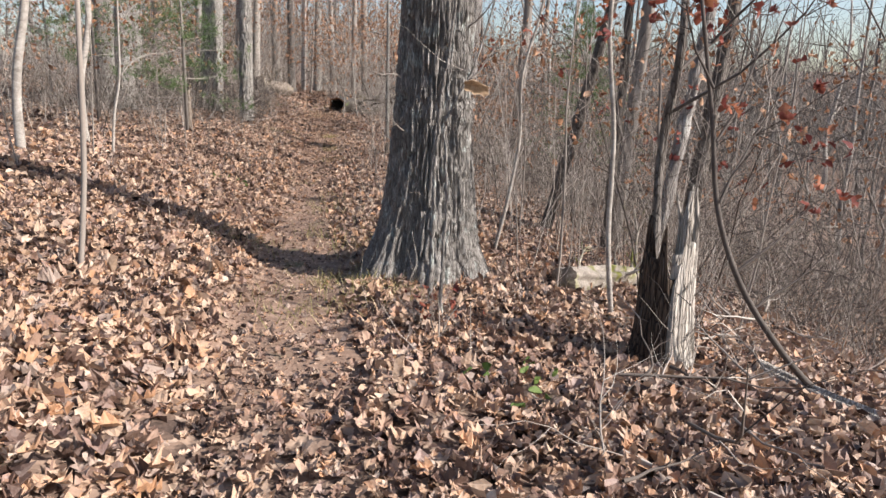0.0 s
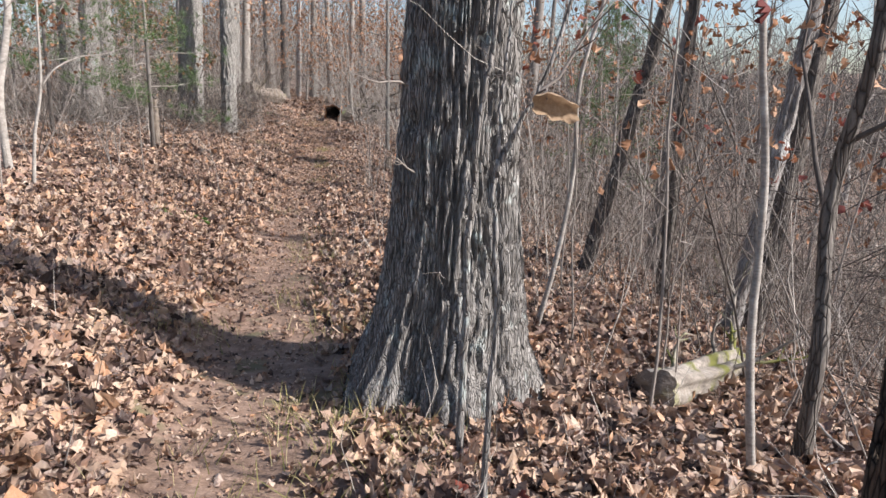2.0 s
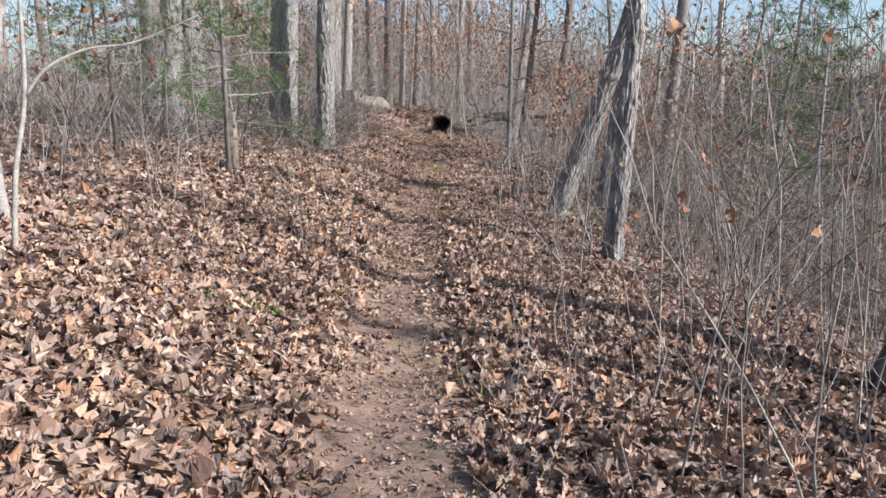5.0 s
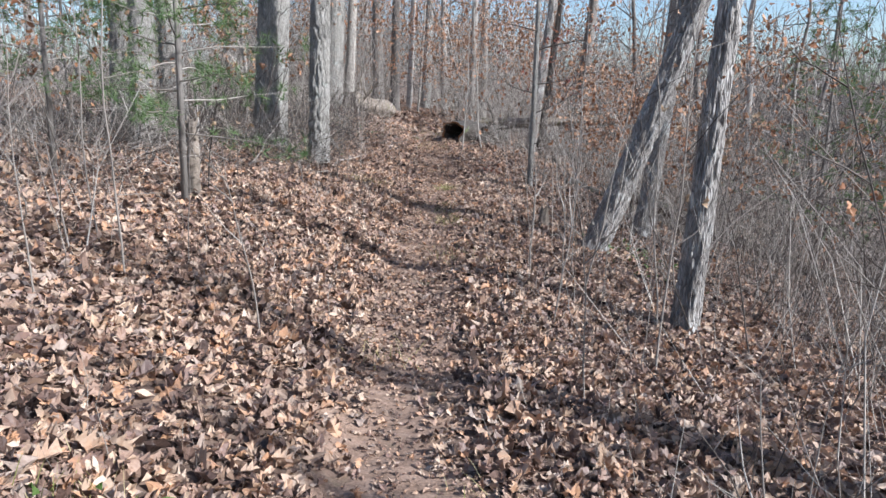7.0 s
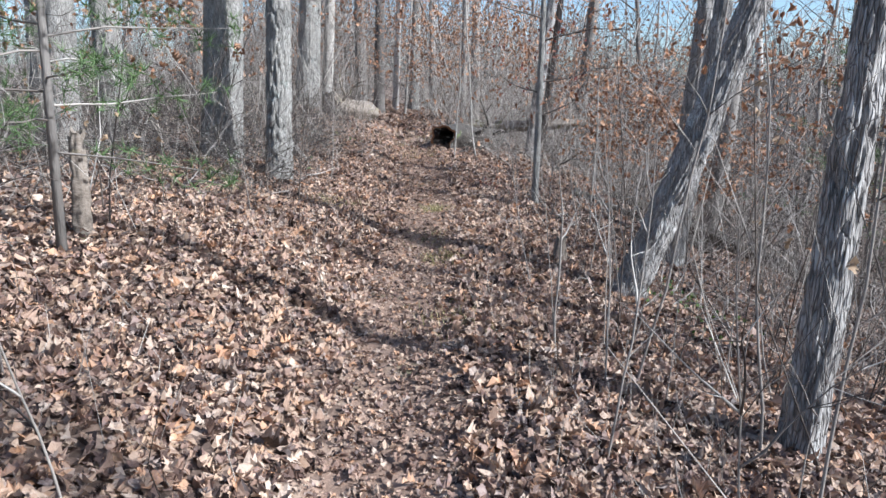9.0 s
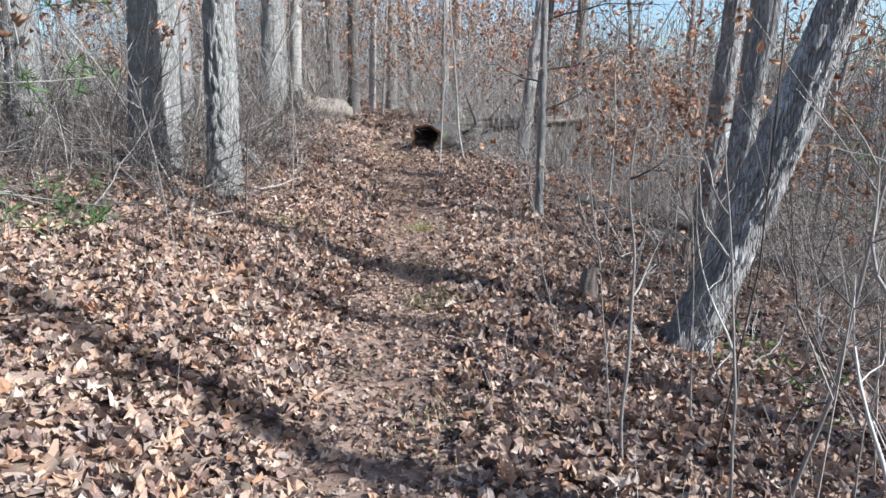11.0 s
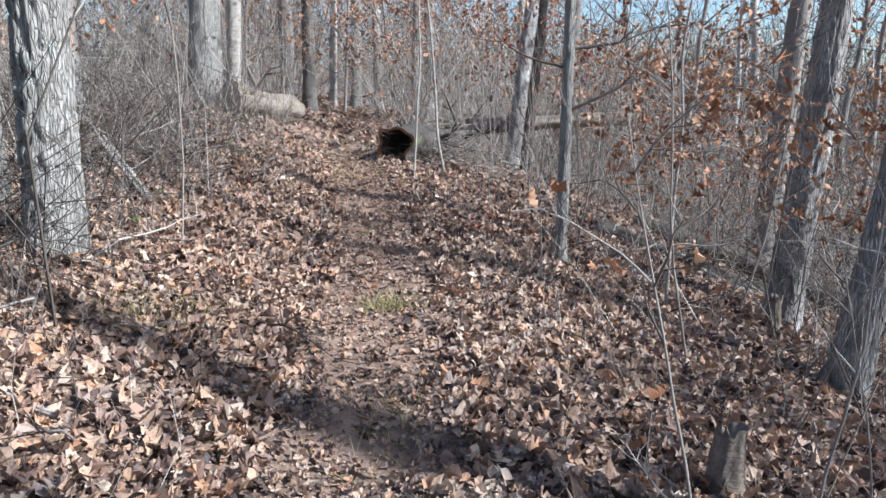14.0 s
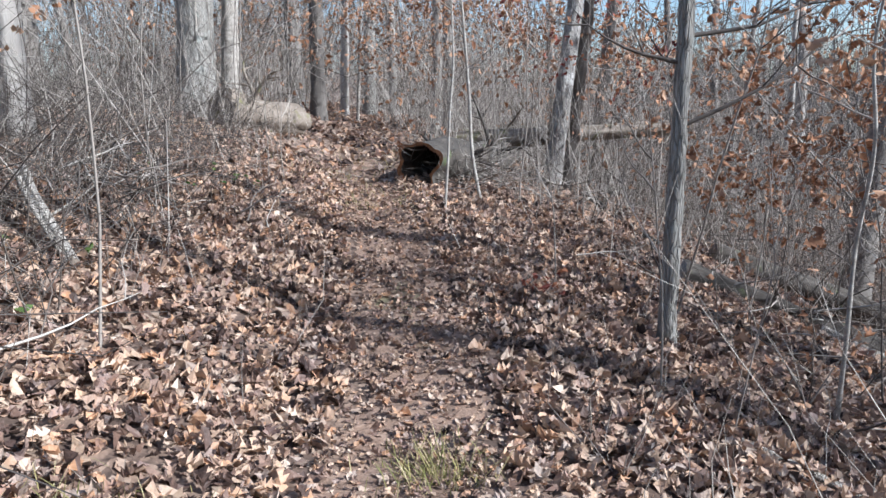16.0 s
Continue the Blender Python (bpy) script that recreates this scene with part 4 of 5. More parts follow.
# small oak sprout with brown leaves hanging on the bank stub and other leaf sprays
def spray(x, y, base, count, spread, mat, label, size=(0.05, 0.095)):
    root = empty("leafy_sprig", x, y, spot(x, y))
    hp, pl = Heap(), []
    for k in range(3):
        a = k * 2.1 + x
        branch(r0, hp, (0, 0, -0.02), (0.5 * math.cos(a), 0.5 * math.sin(a), 1.0), base + spread, 0.006, 2, 4, pl, 1.0, 0.12)
    part("stem", hp, TWIG, root)
    pl = np.array(pl)
    pl = pl[pl[:, 2] > base * 0.5]
    pl = pl[r0.integers(0, len(pl), count)] + r0.normal(0, 0.05, (count, 3))
    hv = Heap()
    leaf_mass(hv, r0, pl, r0.uniform(*size, count), True, 0.8)
    part("foliage", hv, mat, root)
    return tagged(root, label, "sapling")


spray(2.3, 18.6, 0.4, 26, 0.35, DRY_LEAF, "low oak sprout with orange-brown leaves", (0.05, 0.09))
spray(2.75, 19.9, 0.8, 90, 0.5, DRY_LEAF, "oak sapling with hanging rust-brown leaves", (0.05, 0.09))
spray(3.4, 18.4, 1.5, 190, 0.6, DRY_LEAF, "oak sapling with rust-brown leaves still on", (0.06, 0.11))
spray(3.6, 20.9, 1.5, 260, 0.8, DRY_LEAF, "young oak with reddish brown leaves", (0.07, 0.12))
spray(5.0, 20.2, 2.2, 320, 1.0, DRY_LEAF, "young oak thick with rust-brown leaves over the ravine", (0.07, 0.12))
spray(4.9, 17.2, 2.2, 220, 1.0, DRY_LEAF, "young oak with rust-brown leaves down the slope", (0.07, 0.12))
spray(-3.3, 19.4, 1.7, 150, 0.8, DRY_LEAF, "bank sapling with orange-brown leaves against the sky", (0.07, 0.11))
spray(-4.6, 21.8, 2.1, 220, 0.9, DRY_LEAF, "bank sapling with buff and orange leaves", (0.07, 0.12))
spray(-3.9, 13.2, 1.7, 110, 0.8, DRY_LEAF, "bank sapling with curled brown leaves", (0.06, 0.11))
spray(-2.9, 10.9, 1.9, 60, 0.7, DRY_LEAF, "thin bank sapling with buff hanging leaves", (0.06, 0.11))
spray(4.2, 22.0, 1.9, 300, 1.0, DRY_LEAF, "young oak with reddish brown leaves over the ravine")
spray(1.35, 7.2, 1.45, 7, 0.35, DRY_LEAF, "thin sapling with few orange leaves", (0.05, 0.08))
spray(0.7, 4.05, 0.2, 14, 0.12, RED_LEAF, "small red-leaved seedling at the oak foot", (0.03, 0.06))
spray(1.1, 19.6, 0.08, 16, 0.10, RED_LEAF, "small dark red seedling in the litter", (0.04, 0.08))
spray(-4.2, 16.0, 1.3, 40, 0.6, DRY_LEAF, "bank sapling with buff hanging leaves")
spray(-2.4, 14.0, 0.7, 14, 0.35, BUFF_LEAF, "bank sapling with pale hanging leaves")
spray(-3.8, 21.0, 1.5, 160, 0.8, DRY_LEAF, "bank sapling with orange-brown leaves")
spray(2.2, 12.9, 1.4, 20, 0.4, BUFF_LEAF, "thin sapling with pale curled leaves", (0.06, 0.1))
spray(0.6, 27.5, 1.8, 380, 1.0, DRY_LEAF, "young oak full of orange-brown leaves near the trail end")
spray(1.4, 29.5, 2.4, 480, 1.2, DRY_LEAF, "young oak full of orange-brown leaves near the trail end")
spray(0.1, 31.0, 2.6, 480, 1.2, DRY_LEAF, "young oak full of orange-brown leaves near the trail end")
spray(2.4, 22.9, 1.6, 160, 0.8, RED_LEAF, "young oak with thin reddish leaves")
spray(-1.3, 28.5, 1.8, 220, 0.9, DRY_LEAF, "young oak with orange-brown leaves behind the fallen trunk")
spray(2.75, 5.0, 1.7, 90, 0.7, RED_LEAF, "young oak with few reddish leaves over the ravine")
spray(3.3, 6.3, 1.9, 150, 0.8, DRY_LEAF, "young oak with thin rust-brown leaves over the ravine")
spray(3.6, 10.2, 1.8, 110, 0.8, DRY_LEAF, "young oak with thin rust-brown leaves over the ravine")


def pine(x, y, h, low, label, reach=0.9, seed=2):
    """A young pine: stem, whorled branches, tufts of needles."""
    q = np.random.default_rng(seed)
    root = empty("young_pine", x, y, spot(x, y))
    hp, nd = Heap(), Heap()
    tube(hp, [(0, 0, -0.05), (0.02, 0, h * 0.5), (0, 0.02, h)], [0.035, 0.025, 0.006], 8)
    part("trunk", hp, FAR_BARK, root)
    hb = Heap()
    tips = []
    for k in range(34):
        z = low + (h - low) * (k / 34) ** 0.9
        a = k * 2.399
        ln = reach * (1.1 - (z - low) / (h - low + 0.3)) * q.uniform(0.7, 1.2)
        pts = wander(q, (0, 0, z), (math.cos(a), math.sin(a), 0.12), ln, 6, 0.08)
        tube(hb, pts, np.linspace(0.008, 0.002, 7), 4, False)
        for f in np.linspace(0.3, 1, 9):
            i = min(int(f * 6), 5)
            base = pts[i] + (pts[i + 1] - pts[i]) * (f * 6 - i)
            tips.extend(base + q.normal(0, 0.07, (3, 3)))
    part("crown", hb, TWIG, root)
    tips = np.array(tips)
    n = len(tips) * 14
    c = np.repeat(tips, 14, axis=0)
    d = q.normal(0, 1, (n, 3)) + [0, 0, 0.4]
    d *= 0.10 / np.linalg.norm(d, axis=1, keepdims=True)
    s = np.cross(d, q.normal(0, 1, (n, 3)))
    s *= 0.003 / (np.linalg.norm(s, axis=1, keepdims=True) + 1e-9)
    nd.add(np.stack([c - s, c + s, c + d], 1).reshape(-1, 3), None, np.arange(n * 3).reshape(-1, 3))
    part("needles", nd, NEEDLE, root, smooth=False)
    return tagged(root, label, "tree")


pine(-2.25, 13.5, 3.2, 0.65, "young pine with soft green needles on the bank", 1.25, 2)
pine(-4.0, 14.6, 3.6, 0.9, "young pine with soft green needles behind brush", 1.2, 3)
pine(5.6, 15.0, 4.6, 1.2, "young pine on the ravine slope", 1.4, 4)
pine(7.0, 19.5, 6.0, 1.5, "young pine on the ravine slope", 1.6, 5)
pine(-7.0, 21.0, 5.0, 1.0, "young pine far on the bank", 1.5, 6)

# ---- thin saplings of the understorey, a few forms repeated ----
forms = []
for k in range(8):
    q = np.random.default_rng(200 + k)
    root = empty("thin_sapling", 0, 0, 0)
    h = (1.1, 1.5, 2.0, 2.6, 3.2, 1.3, 2.4, 3.6)[k]
    hp = Heap()
    pts = wander(q, (0, 0, -0.05), (q.normal(0, 0.08), q.normal(0, 0.08), 1), h, 10, 0.05, 0.03)
    tube(hp, pts, np.linspace(0.003 + 0.0017 * h, 0.0015, 11), 6, False)
    part("stem", hp, (TWIG, TWIG, DARK_TWIG, TWIG)[k % 4], root)
    hp, pl = Heap(), []
    for j in range(4 + k // 2):
        i = q.integers(3, 10)
        a = q.uniform(0, 6.28)
        branch(q, hp, pts[i], (math.cos(a), math.sin(a), 0.9), h * q.uniform(0.18, 0.35), 0.004, 1, 4, pl, 0.5)
    part("crown", hp, TWIG, root)
    if k in (2, 5, 6):
        hv = Heap()
        pl = np.array(pl)
        pl = pl[q.integers(0, len(pl), 12)] + q.normal(0, 0.04, (12, 3))
        leaf_mass(hv, q, pl, q.uniform(0.04, 0.07, 12), True, 0.9)
        part("foliage", hv, DRY_LEAF, root)
    tagged(root, "thin bare sapling stem with fine twigs" if k not in (2, 5, 6) else "thin sapling with a few dry brown leaves", "sapling", "understorey saplings")
    forms.append(root)
q = np.random.default_rng(77)
spots = []
while len(spots) < 300:
    y = q.uniform(4.5, 34)
    x = q.choice([-1, 1]) * (0.78 + abs(q.normal(0, 2.6))) + float(trail_x(y))
    clear = abs(x - trail_x(y))
    if y < 6.5 and (x < 1.2 or x > 6) and q.random() < 0.85:
        continue
    if x < 0 and (y < 11 or 12 < y < 21) and q.random() < 0.75:
        continue
    if clear < 1.0 and y < 18 and q.random() < 0.7:
        continue
    if 1.0 < x < 4 and 16 < y < 22.5 and q.random() < 0.75:
        continue
    if math.hypot(x - 0.94, y - 5.58) < 0.8 or math.hypot(x - 2, y - 4) < 0.5:
        continue
    spots.append((x, y))
for k, (x, y) in enumerate(spots):
    f = k % 8
    if abs(x - trail_x(y)) < 1.3:
        f = (0, 1)[k % 2]
    elif abs(x - trail_x(y)) < 2.2 and f in (2, 5, 6):
        f = (1, 3)[k % 2]
    m = pose(x, y, spot(x, y), q.normal(0, 4), q.normal(0, 4), q.uniform(0, 360)) @ Matrix.Scale(q.uniform(0.8, 1.2), 4)
    if k < 8:
        forms[k].matrix_basis = m
        f = k
    else:
        copy_thing(forms[f], m)

# ---- woodland beyond: a few tree forms repeated ----
wood = []
for k in range(6):
    t = tree("woodland_tree", "bare grey woodland tree with fine branches", 0, 0, ((0.05, -0.08, 0.02, 0.12, -0.03, 0.0)[k], 0.02), (0.09, 0.13, 0.17, 0.12, 0.07, 0.21)[k],
             (10, 12, 14, 11, 8, 15)[k], FAR_BARK, 30, 12, 0.008, 0, 22, 4, 0.4, (8, 8, 7, 8, 8, 6)[k], 0.16, 300 + k, TWIG, DRY_LEAF if k in (1, 4) else None, 0.12, crook=0.12,
             group="woodland beyond", limb_len=0.34)
    wood.append(t)
spots = []
while len(spots) < 170:
    x, y = q.uniform(-44, 46), q.uniform(-6, 80)
    clear = abs(x - trail_x(y))
    if clear < (3.2 if y < 34 else 1.2) or (x < 0 and clear < 6 and y < 22) or (0 < x < 5 and y < 26):
        continue
    if (x < -0.3 * y and q.random() < 0.6) or (0 < x < 26 and y < 20 - x * 0.3 and q.random() < 0.7):
        continue
    if any((x - a) ** 2 + (y - b) ** 2 < 1.0 for a, b in spots):
        continue
    spots.append((x, y))
for k, (x, y) in enumerate(spots):
    m = pose(x, y, spot(x, y) - 0.05, 0, 0, q.uniform(0, 360)) @ Matrix.Scale(q.uniform(0.75, 1.2), 4)
    if k < 6:
        wood[k].matrix_basis = m
    else:
        copy_thing(wood[(0, 4)[k % 2] if x > 0 and y < 24 else k % 6], m)

# unseen tall trees added down the ravine side, between the sun and the farther trail, to dapple its light
shade = tree("ravine_tree", "tall unseen oak added to shade the farther trail, with dense bare twigs and dry leaves", 18.5, 12.5, (0.02, 0.03), 0.2, 17, FAR_BARK, 30, 14, 0.008, 0, 22, 4, 0.4, 16, 0.32, 331,
             TWIG, DRY_LEAF, 0.35, crook=0.12, group="ravine trees", limb_len=0.3)
for x, y, size in ((15.2, 7.4, 0.85), (16.0, 11.6, 1.0), (20.0, 11.0, 1.2), (18.4, 8.4, 1.1)):
    copy_thing(shade, pose(x, y, spot(x, y) - 0.05, 0, 0, x * 97 + y * 31) @ Matrix.Scale(size, 4))

# ---- thicket and far woods ----


def thicket(name, label, n, box, hgt, rad, mat, seed, gap, twigs=2, weight=None, forks=True):
    """Countless thin stems in one mesh."""
    q2 = np.random.default_rng(seed)
    hp = Heap()
    x, y = q2.uniform(box[0], box[1], n * 3), q2.uniform(box[2], box[3], n * 3)
    off = x - trail_x(y)
    keep = np.where(off > 0, off > gap[1], -off > gap[0])
    if weight is not None:
        keep &= q2.random(n * 3) < weight(x, y)
    x, y = x[keep][:n], y[keep][:n]
    n = len(x)
    base = np.stack([x, y, land(x, y) - 0.03], -1)
    h = q2.uniform(hgt[0], hgt[1], n) * q2.uniform(0.5, 1, n)
    lean = q2.normal(0, 0.34, (n, 2))

    def sticks(start, end, mid, r1, r2):
        k = len(start)
        if mid is None:
            a = np.arange(3) * 2.0944
            ring = np.stack([np.cos(a), np.sin(a), a * 0], -1)
            V = np.stack([start[:, None] + ring * r1[:, None, None], end[:, None] + ring * r2[:, None, None]], 1)
            o = (np.arange(k) * 6)[:, None, None]
            hp.add(V.reshape(-1, 3), (np.array([(i, (i + 1) % 3, 3 + (i + 1) % 3, 3 + i) for i in range(3)])[None] + o).reshape(-1, 4))
            return
        a = np.arange(3) * 2.0944
        ring = np.stack([np.cos(a), np.sin(a), a * 0], -1)
        V = np.stack([start[:, None] + ring * r1[:, None, None], mid[:, None] + ring * ((r1 + r2) / 2)[:, None, None], end[:, None] + ring * r2[:, None, None]], 1)
        o = (np.arange(k) * 9)[:, None, None]
        qd = np.array([(l * 3 + i, l * 3 + (i + 1) % 3, l * 3 + 3 + (i + 1) % 3, l * 3 + 3 + i) for l in range(2) for i in range(3)])
        hp.add(V.reshape(-1, 3), (qd[None] + o).reshape(-1, 4))
    tip = base + np.column_stack([lean * h[:, None], h])
    mid = (base + tip) / 2 + np.column_stack([q2.normal(0, 0.12, (n, 2)) * h[:, None], np.zeros(n)])
    r1 = rad * (0.5 + h / hgt[1]) * q2.uniform(0.6, 1.3, n)
    sticks(base, tip, mid, r1, r1 * 0.35)
    for _ in range(twigs):
        f = q2.uniform(0.3, 0.95, n)[:, None]
        st = base + (tip - base) * f + (mid - (base + tip) / 2) * (1 - np.abs(2 * f - 1))
        ln = h[:, None] * q2.uniform(0.15, 0.4, (n, 1))
        en = st + np.column_stack([q2.normal(0, 0.55, (n, 2)), q2.uniform(0.2, 0.9, n)]) * ln
        sticks(st, en, None, r1 * 0.45, r1 * 0.25)
        if forks:
            f2 = q2.uniform(0.3, 0.9, (n, 1))
            st2 = st + (en - st) * f2
            en2 = st2 + np.column_stack([q2.normal(0, 0.6, (n, 2)), q2.normal(0.25, 0.4, n)]) * ln * 0.7
            sticks(st2, en2, None, r1 * 0.3, r1 * 0.15)
    ob = new(name, hp.mesh(name, mat))
    return tagged(ob, label, "brush", kind="stuff")


thicket("trailside_brush", "thin dry weed stems and seedlings beside the trail", 3200, (-4, 5, 3.5, 27), (0.15, 0.6), 0.0019, TWIG, 1, (0.5, 0.45), 1,
        lambda x, y: np.where(x > 0, 0.9, np.where(y < 11, 0.25, 0.7)))
thicket("ravine_thicket", "dense grey brush of thin stems down the slope", 5600, (0.9, 14, 5.5, 40), (0.5, 2.8), 0.0048, TWIG, 2, (9, 1.2), 4,
        lambda x, y: np.clip((x - 0.8) / 2.0, 0.05, 1) * np.where((y > 15) & (y < 24) & (x < 5.2), 0.25, 1.0))
thicket("bank_thicket", "dense grey brush of thin stems on the bank", 3600, (-14, -0.8, 11, 42), (0.5, 2.2), 0.005, TWIG, 3, (1.3, 9), 3,
        lambda x, y: np.clip((-x - 0.9) / 2.5, 0.05, 1) * np.clip((y - 10.5) / 5, 0.1, 1))
thicket("trail_end_thicket", "dense brush of thin stems where the trail ends", 3600, (-10, 12, 26, 60), (0.8, 5.0), 0.009, TWIG, 4, (0.9, 0.9), 5)
thicket("bank_brush", "low tangled grey brush round the bank trees", 1500, (-6.5, -0.9, 16.5, 27), (0.25, 0.95), 0.003, TWIG, 7, (0.9, 9), 4,
        lambda x, y: np.clip((-x - 0.6) / 1.2, 0.1, 1))
thicket("far_wood", "far bare woodland, countless grey trunks and twigs", 3400, (-60, 60, 40, 130), (4, 13), 0.05, FAR_BARK, 5, (0.6, 0.6), 5,
        lambda x, y: np.where(x < -0.25 * y, 0.1, 1.0), False)
thicket("far_ravine_wood", "far bare woodland across the ravine", 1900, (9, 70, -5, 80), (3, 11), 0.035, FAR_BARK, 6, (60, 3), 4, None, False)



def tangle(name, label, n, box, zs, rad, mat, seed):
    """Countless loose crossing twigs of brush, at all angles, in one mesh."""
    q4 = np.random.default_rng(seed)
    x, y = q4.uniform(box[0], box[1], n), q4.uniform(box[2], box[3], n)
    st = np.stack([x, y, land(x, y) + q4.uniform(*zs, n) * q4.uniform(0.2, 1, n)], -1)
    d = q4.normal(0, 1, (n, 3)) * [1, 1, 0.75] + [0, 0, 0.25]
    d *= (q4.uniform(0.25, 1.0, n) / np.linalg.norm(d, axis=1))[:, None]
    mid = st + d * 0.5 + q4.normal(0, 0.06, (n, 3))
    r = rad * q4.uniform(0.5, 1.4, n)
    side = np.cross(d, [0.3, 0.2, 1.0])
    side /= np.linalg.norm(side, axis=1, keepdims=True) + 1e-9
    up = np.cross(side, d)
    up /= np.linalg.norm(up, axis=1, keepdims=True) + 1e-9
    a = np.arange(3) * 2.0944
    ring = np.cos(a)[None, :, None] * side[:, None] + np.sin(a)[None, :, None] * up[:, None]
    V = np.stack([st[:, None] + ring * r[:, None, None], mid[:, None] + ring * r[:, None, None] * 0.8, (st + d)[:, None] + ring * r[:, None, None] * 0.4], 1)
    o = (np.arange(n) * 9)[:, None, None]
    qd = np.array([(l * 3 + i, l * 3 + (i + 1) % 3, l * 3 + 3 + (i + 1) % 3, l * 3 + 3 + i) for l in range(2) for i in range(3)])
    hp2 = Heap()
    hp2.add(V.reshape(-1, 3), (qd[None] + o).reshape(-1, 4))
    return tagged(new(name, hp2.mesh(name, mat)), label, "brush", kind="stuff")


tangle("ravine_tangle", "crossing grey-brown twigs of dense brush in the ravine", 15000, (3.2, 13, 5.0, 34), (0.1, 4.4), 0.0038, DARK_TWIG, 41)
tangle("bank_tangle", "crossing grey-brown twigs of brush on the bank", 6500, (-11, -2.6, 13, 34), (0.05, 3.4), 0.0036, TWIG, 42)
tangle("low_bank_tangle", "low tangle of dead stalks and twigs round the bank trees", 4200, (-5.5, -1.3, 16.3, 24.5), (0.02, 0.7), 0.003, DARK_TWIG, 44)
tangle("trail_end_tangle", "crossing twigs of brush round the end of the trail", 9000, (-7, 9, 27, 48), (0.2, 7.0), 0.006, TWIG, 43)

# brown leaves still hanging through the far brush
hp = Heap()
q2 = np.random.default_rng(31)
clusters = [(q2.uniform(-9, 11), q2.uniform(24, 48), q2.uniform(0.8, 6.0), q2.uniform(0.5, 1.2), 80) for _ in range(130)]
clusters += [(q2.uniform(-4, 6), q2.uniform(24, 36), q2.uniform(1.6, 5.0), q2.uniform(0.4, 0.9), 70) for _ in range(45)]
clusters += [(q2.uniform(3.5, 12), q2.uniform(8, 27), q2.uniform(1.2, 5.0), q2.uniform(0.3, 0.8), 32) for _ in range(60)]
clusters += [(q2.uniform(-11, -3.6), q2.uniform(13, 28), q2.uniform(1.0, 4.2), q2.uniform(0.3, 0.8), 32) for _ in range(55)]
for x0, y0, z0, s, n in clusters:
    if abs(x0 - trail_x(y0)) < 0.8 and z0 < 2:
        continue
    c = np.stack([q2.normal(x0, s, n), q2.normal(y0, s, n), q2.normal(z0, s * 0.6, n)], -1)
    c[:, 2] = np.maximum(c[:, 2], 0.2) + land(c[:, 0], c[:, 1])
    leaf_mass(hp, q2, c, q2.uniform(0.08, 0.15, n), False, 0.9, True)
tagged(new("hanging_leaves", hp.mesh("hanging_leaves", DRY_LEAF, False)), "rust-brown leaves still hanging in the far brush", "leaves", kind="stuff")

# grass tufts
hp = Heap()
q2 = np.random.default_rng(9)
tufts = [(0.30, 5.25, 0.22, 260), (0.55, 4.95, 0.2, 200), (0.05, 4.6, 0.25, 120), (0.25, 7.2, 0.2, 160), (0.22, 8.6, 0.18, 110), (-0.45, 6.4, 0.15, 90), (-1.05, 9.0, 0.12, 90), (-0.75, 6.2, 0.12, 80),
         (0.25, 13.6, 0.2, 90), (0.15, 16.1, 0.15, 80), (0.24, 17.5, 0.09, 200), (-1.0, 17.0, 0.13, 130), (0.23, 15.3, 0.12, 110), (0.34, 6.4, 0.16, 120), (0.2, 9.2, 0.15, 70), (-0.7, 17.2, 0.1, 40), (0.1, 22.2, 0.35, 160), (-0.6, 23.6, 0.45, 220), (0.3, 25.0, 0.5, 220), (-0.3, 11.2, 0.12, 50)]
for x, y, s, n in tufts:
    px, py = q2.normal(x, s, n), q2.normal(y, s, n)
    b = np.stack([px, py, land(px, py) - 0.01], -1)
    hgt = q2.uniform(0.04, 0.13, n)
    way = np.column_stack([q2.normal(0, 0.6, (n, 2)) * hgt[:, None], hgt])
    a = q2.uniform(0, 6.28, n)
    sd = np.stack([np.cos(a), np.sin(a), a * 0], -1) * 0.0022
    V = np.stack([b - sd, b + sd, b + way * 0.6 + sd * 0.7 + [0, 0, 0.01], b + way * 0.6 - sd * 0.7 + [0, 0, 0.01], b + way], 1)
    o = (np.arange(n) * 5)[:, None, None]
    hp.add(V.reshape(-1, 3), (np.array([(0, 1, 2, 3)])[None] + o).reshape(-1, 4), (np.array([(3, 2, 4)])[None] + o).reshape(-1, 3))
tagged(new("grass", hp.mesh("grass", GRASS, False)), "sparse yellowed grass tufts along the trail", "grass", kind="stuff")

# low evergreen vines and small green leaves
hp = Heap()
for x, y, s, n in ((2.5, 14.9, 0.22, 26), (2.25, 15.3, 0.2, 16), (1.0, 3.3, 0.15, 10), (2.2, 14.2, 0.3, 14), (-0.9, 9.0, 0.1, 8), (-2.3, 18.9, 0.5, 30), (-1.4, 21.6, 0.3, 16)):
    px, py = q2.normal(x, s, n), q2.normal(y, s, n)
    leaf_mass(hp, q2, np.stack([px, py, land(px, py) + q2.uniform(0.02, 0.12, n)], -1), q2.uniform(0.04, 0.08, n), False, 0.6)
tagged(new("ground_ivy", hp.mesh("ground_ivy", GREEN_LEAF, False)), "small green leaves of creeping vine among the litter", "ivy", kind="stuff")

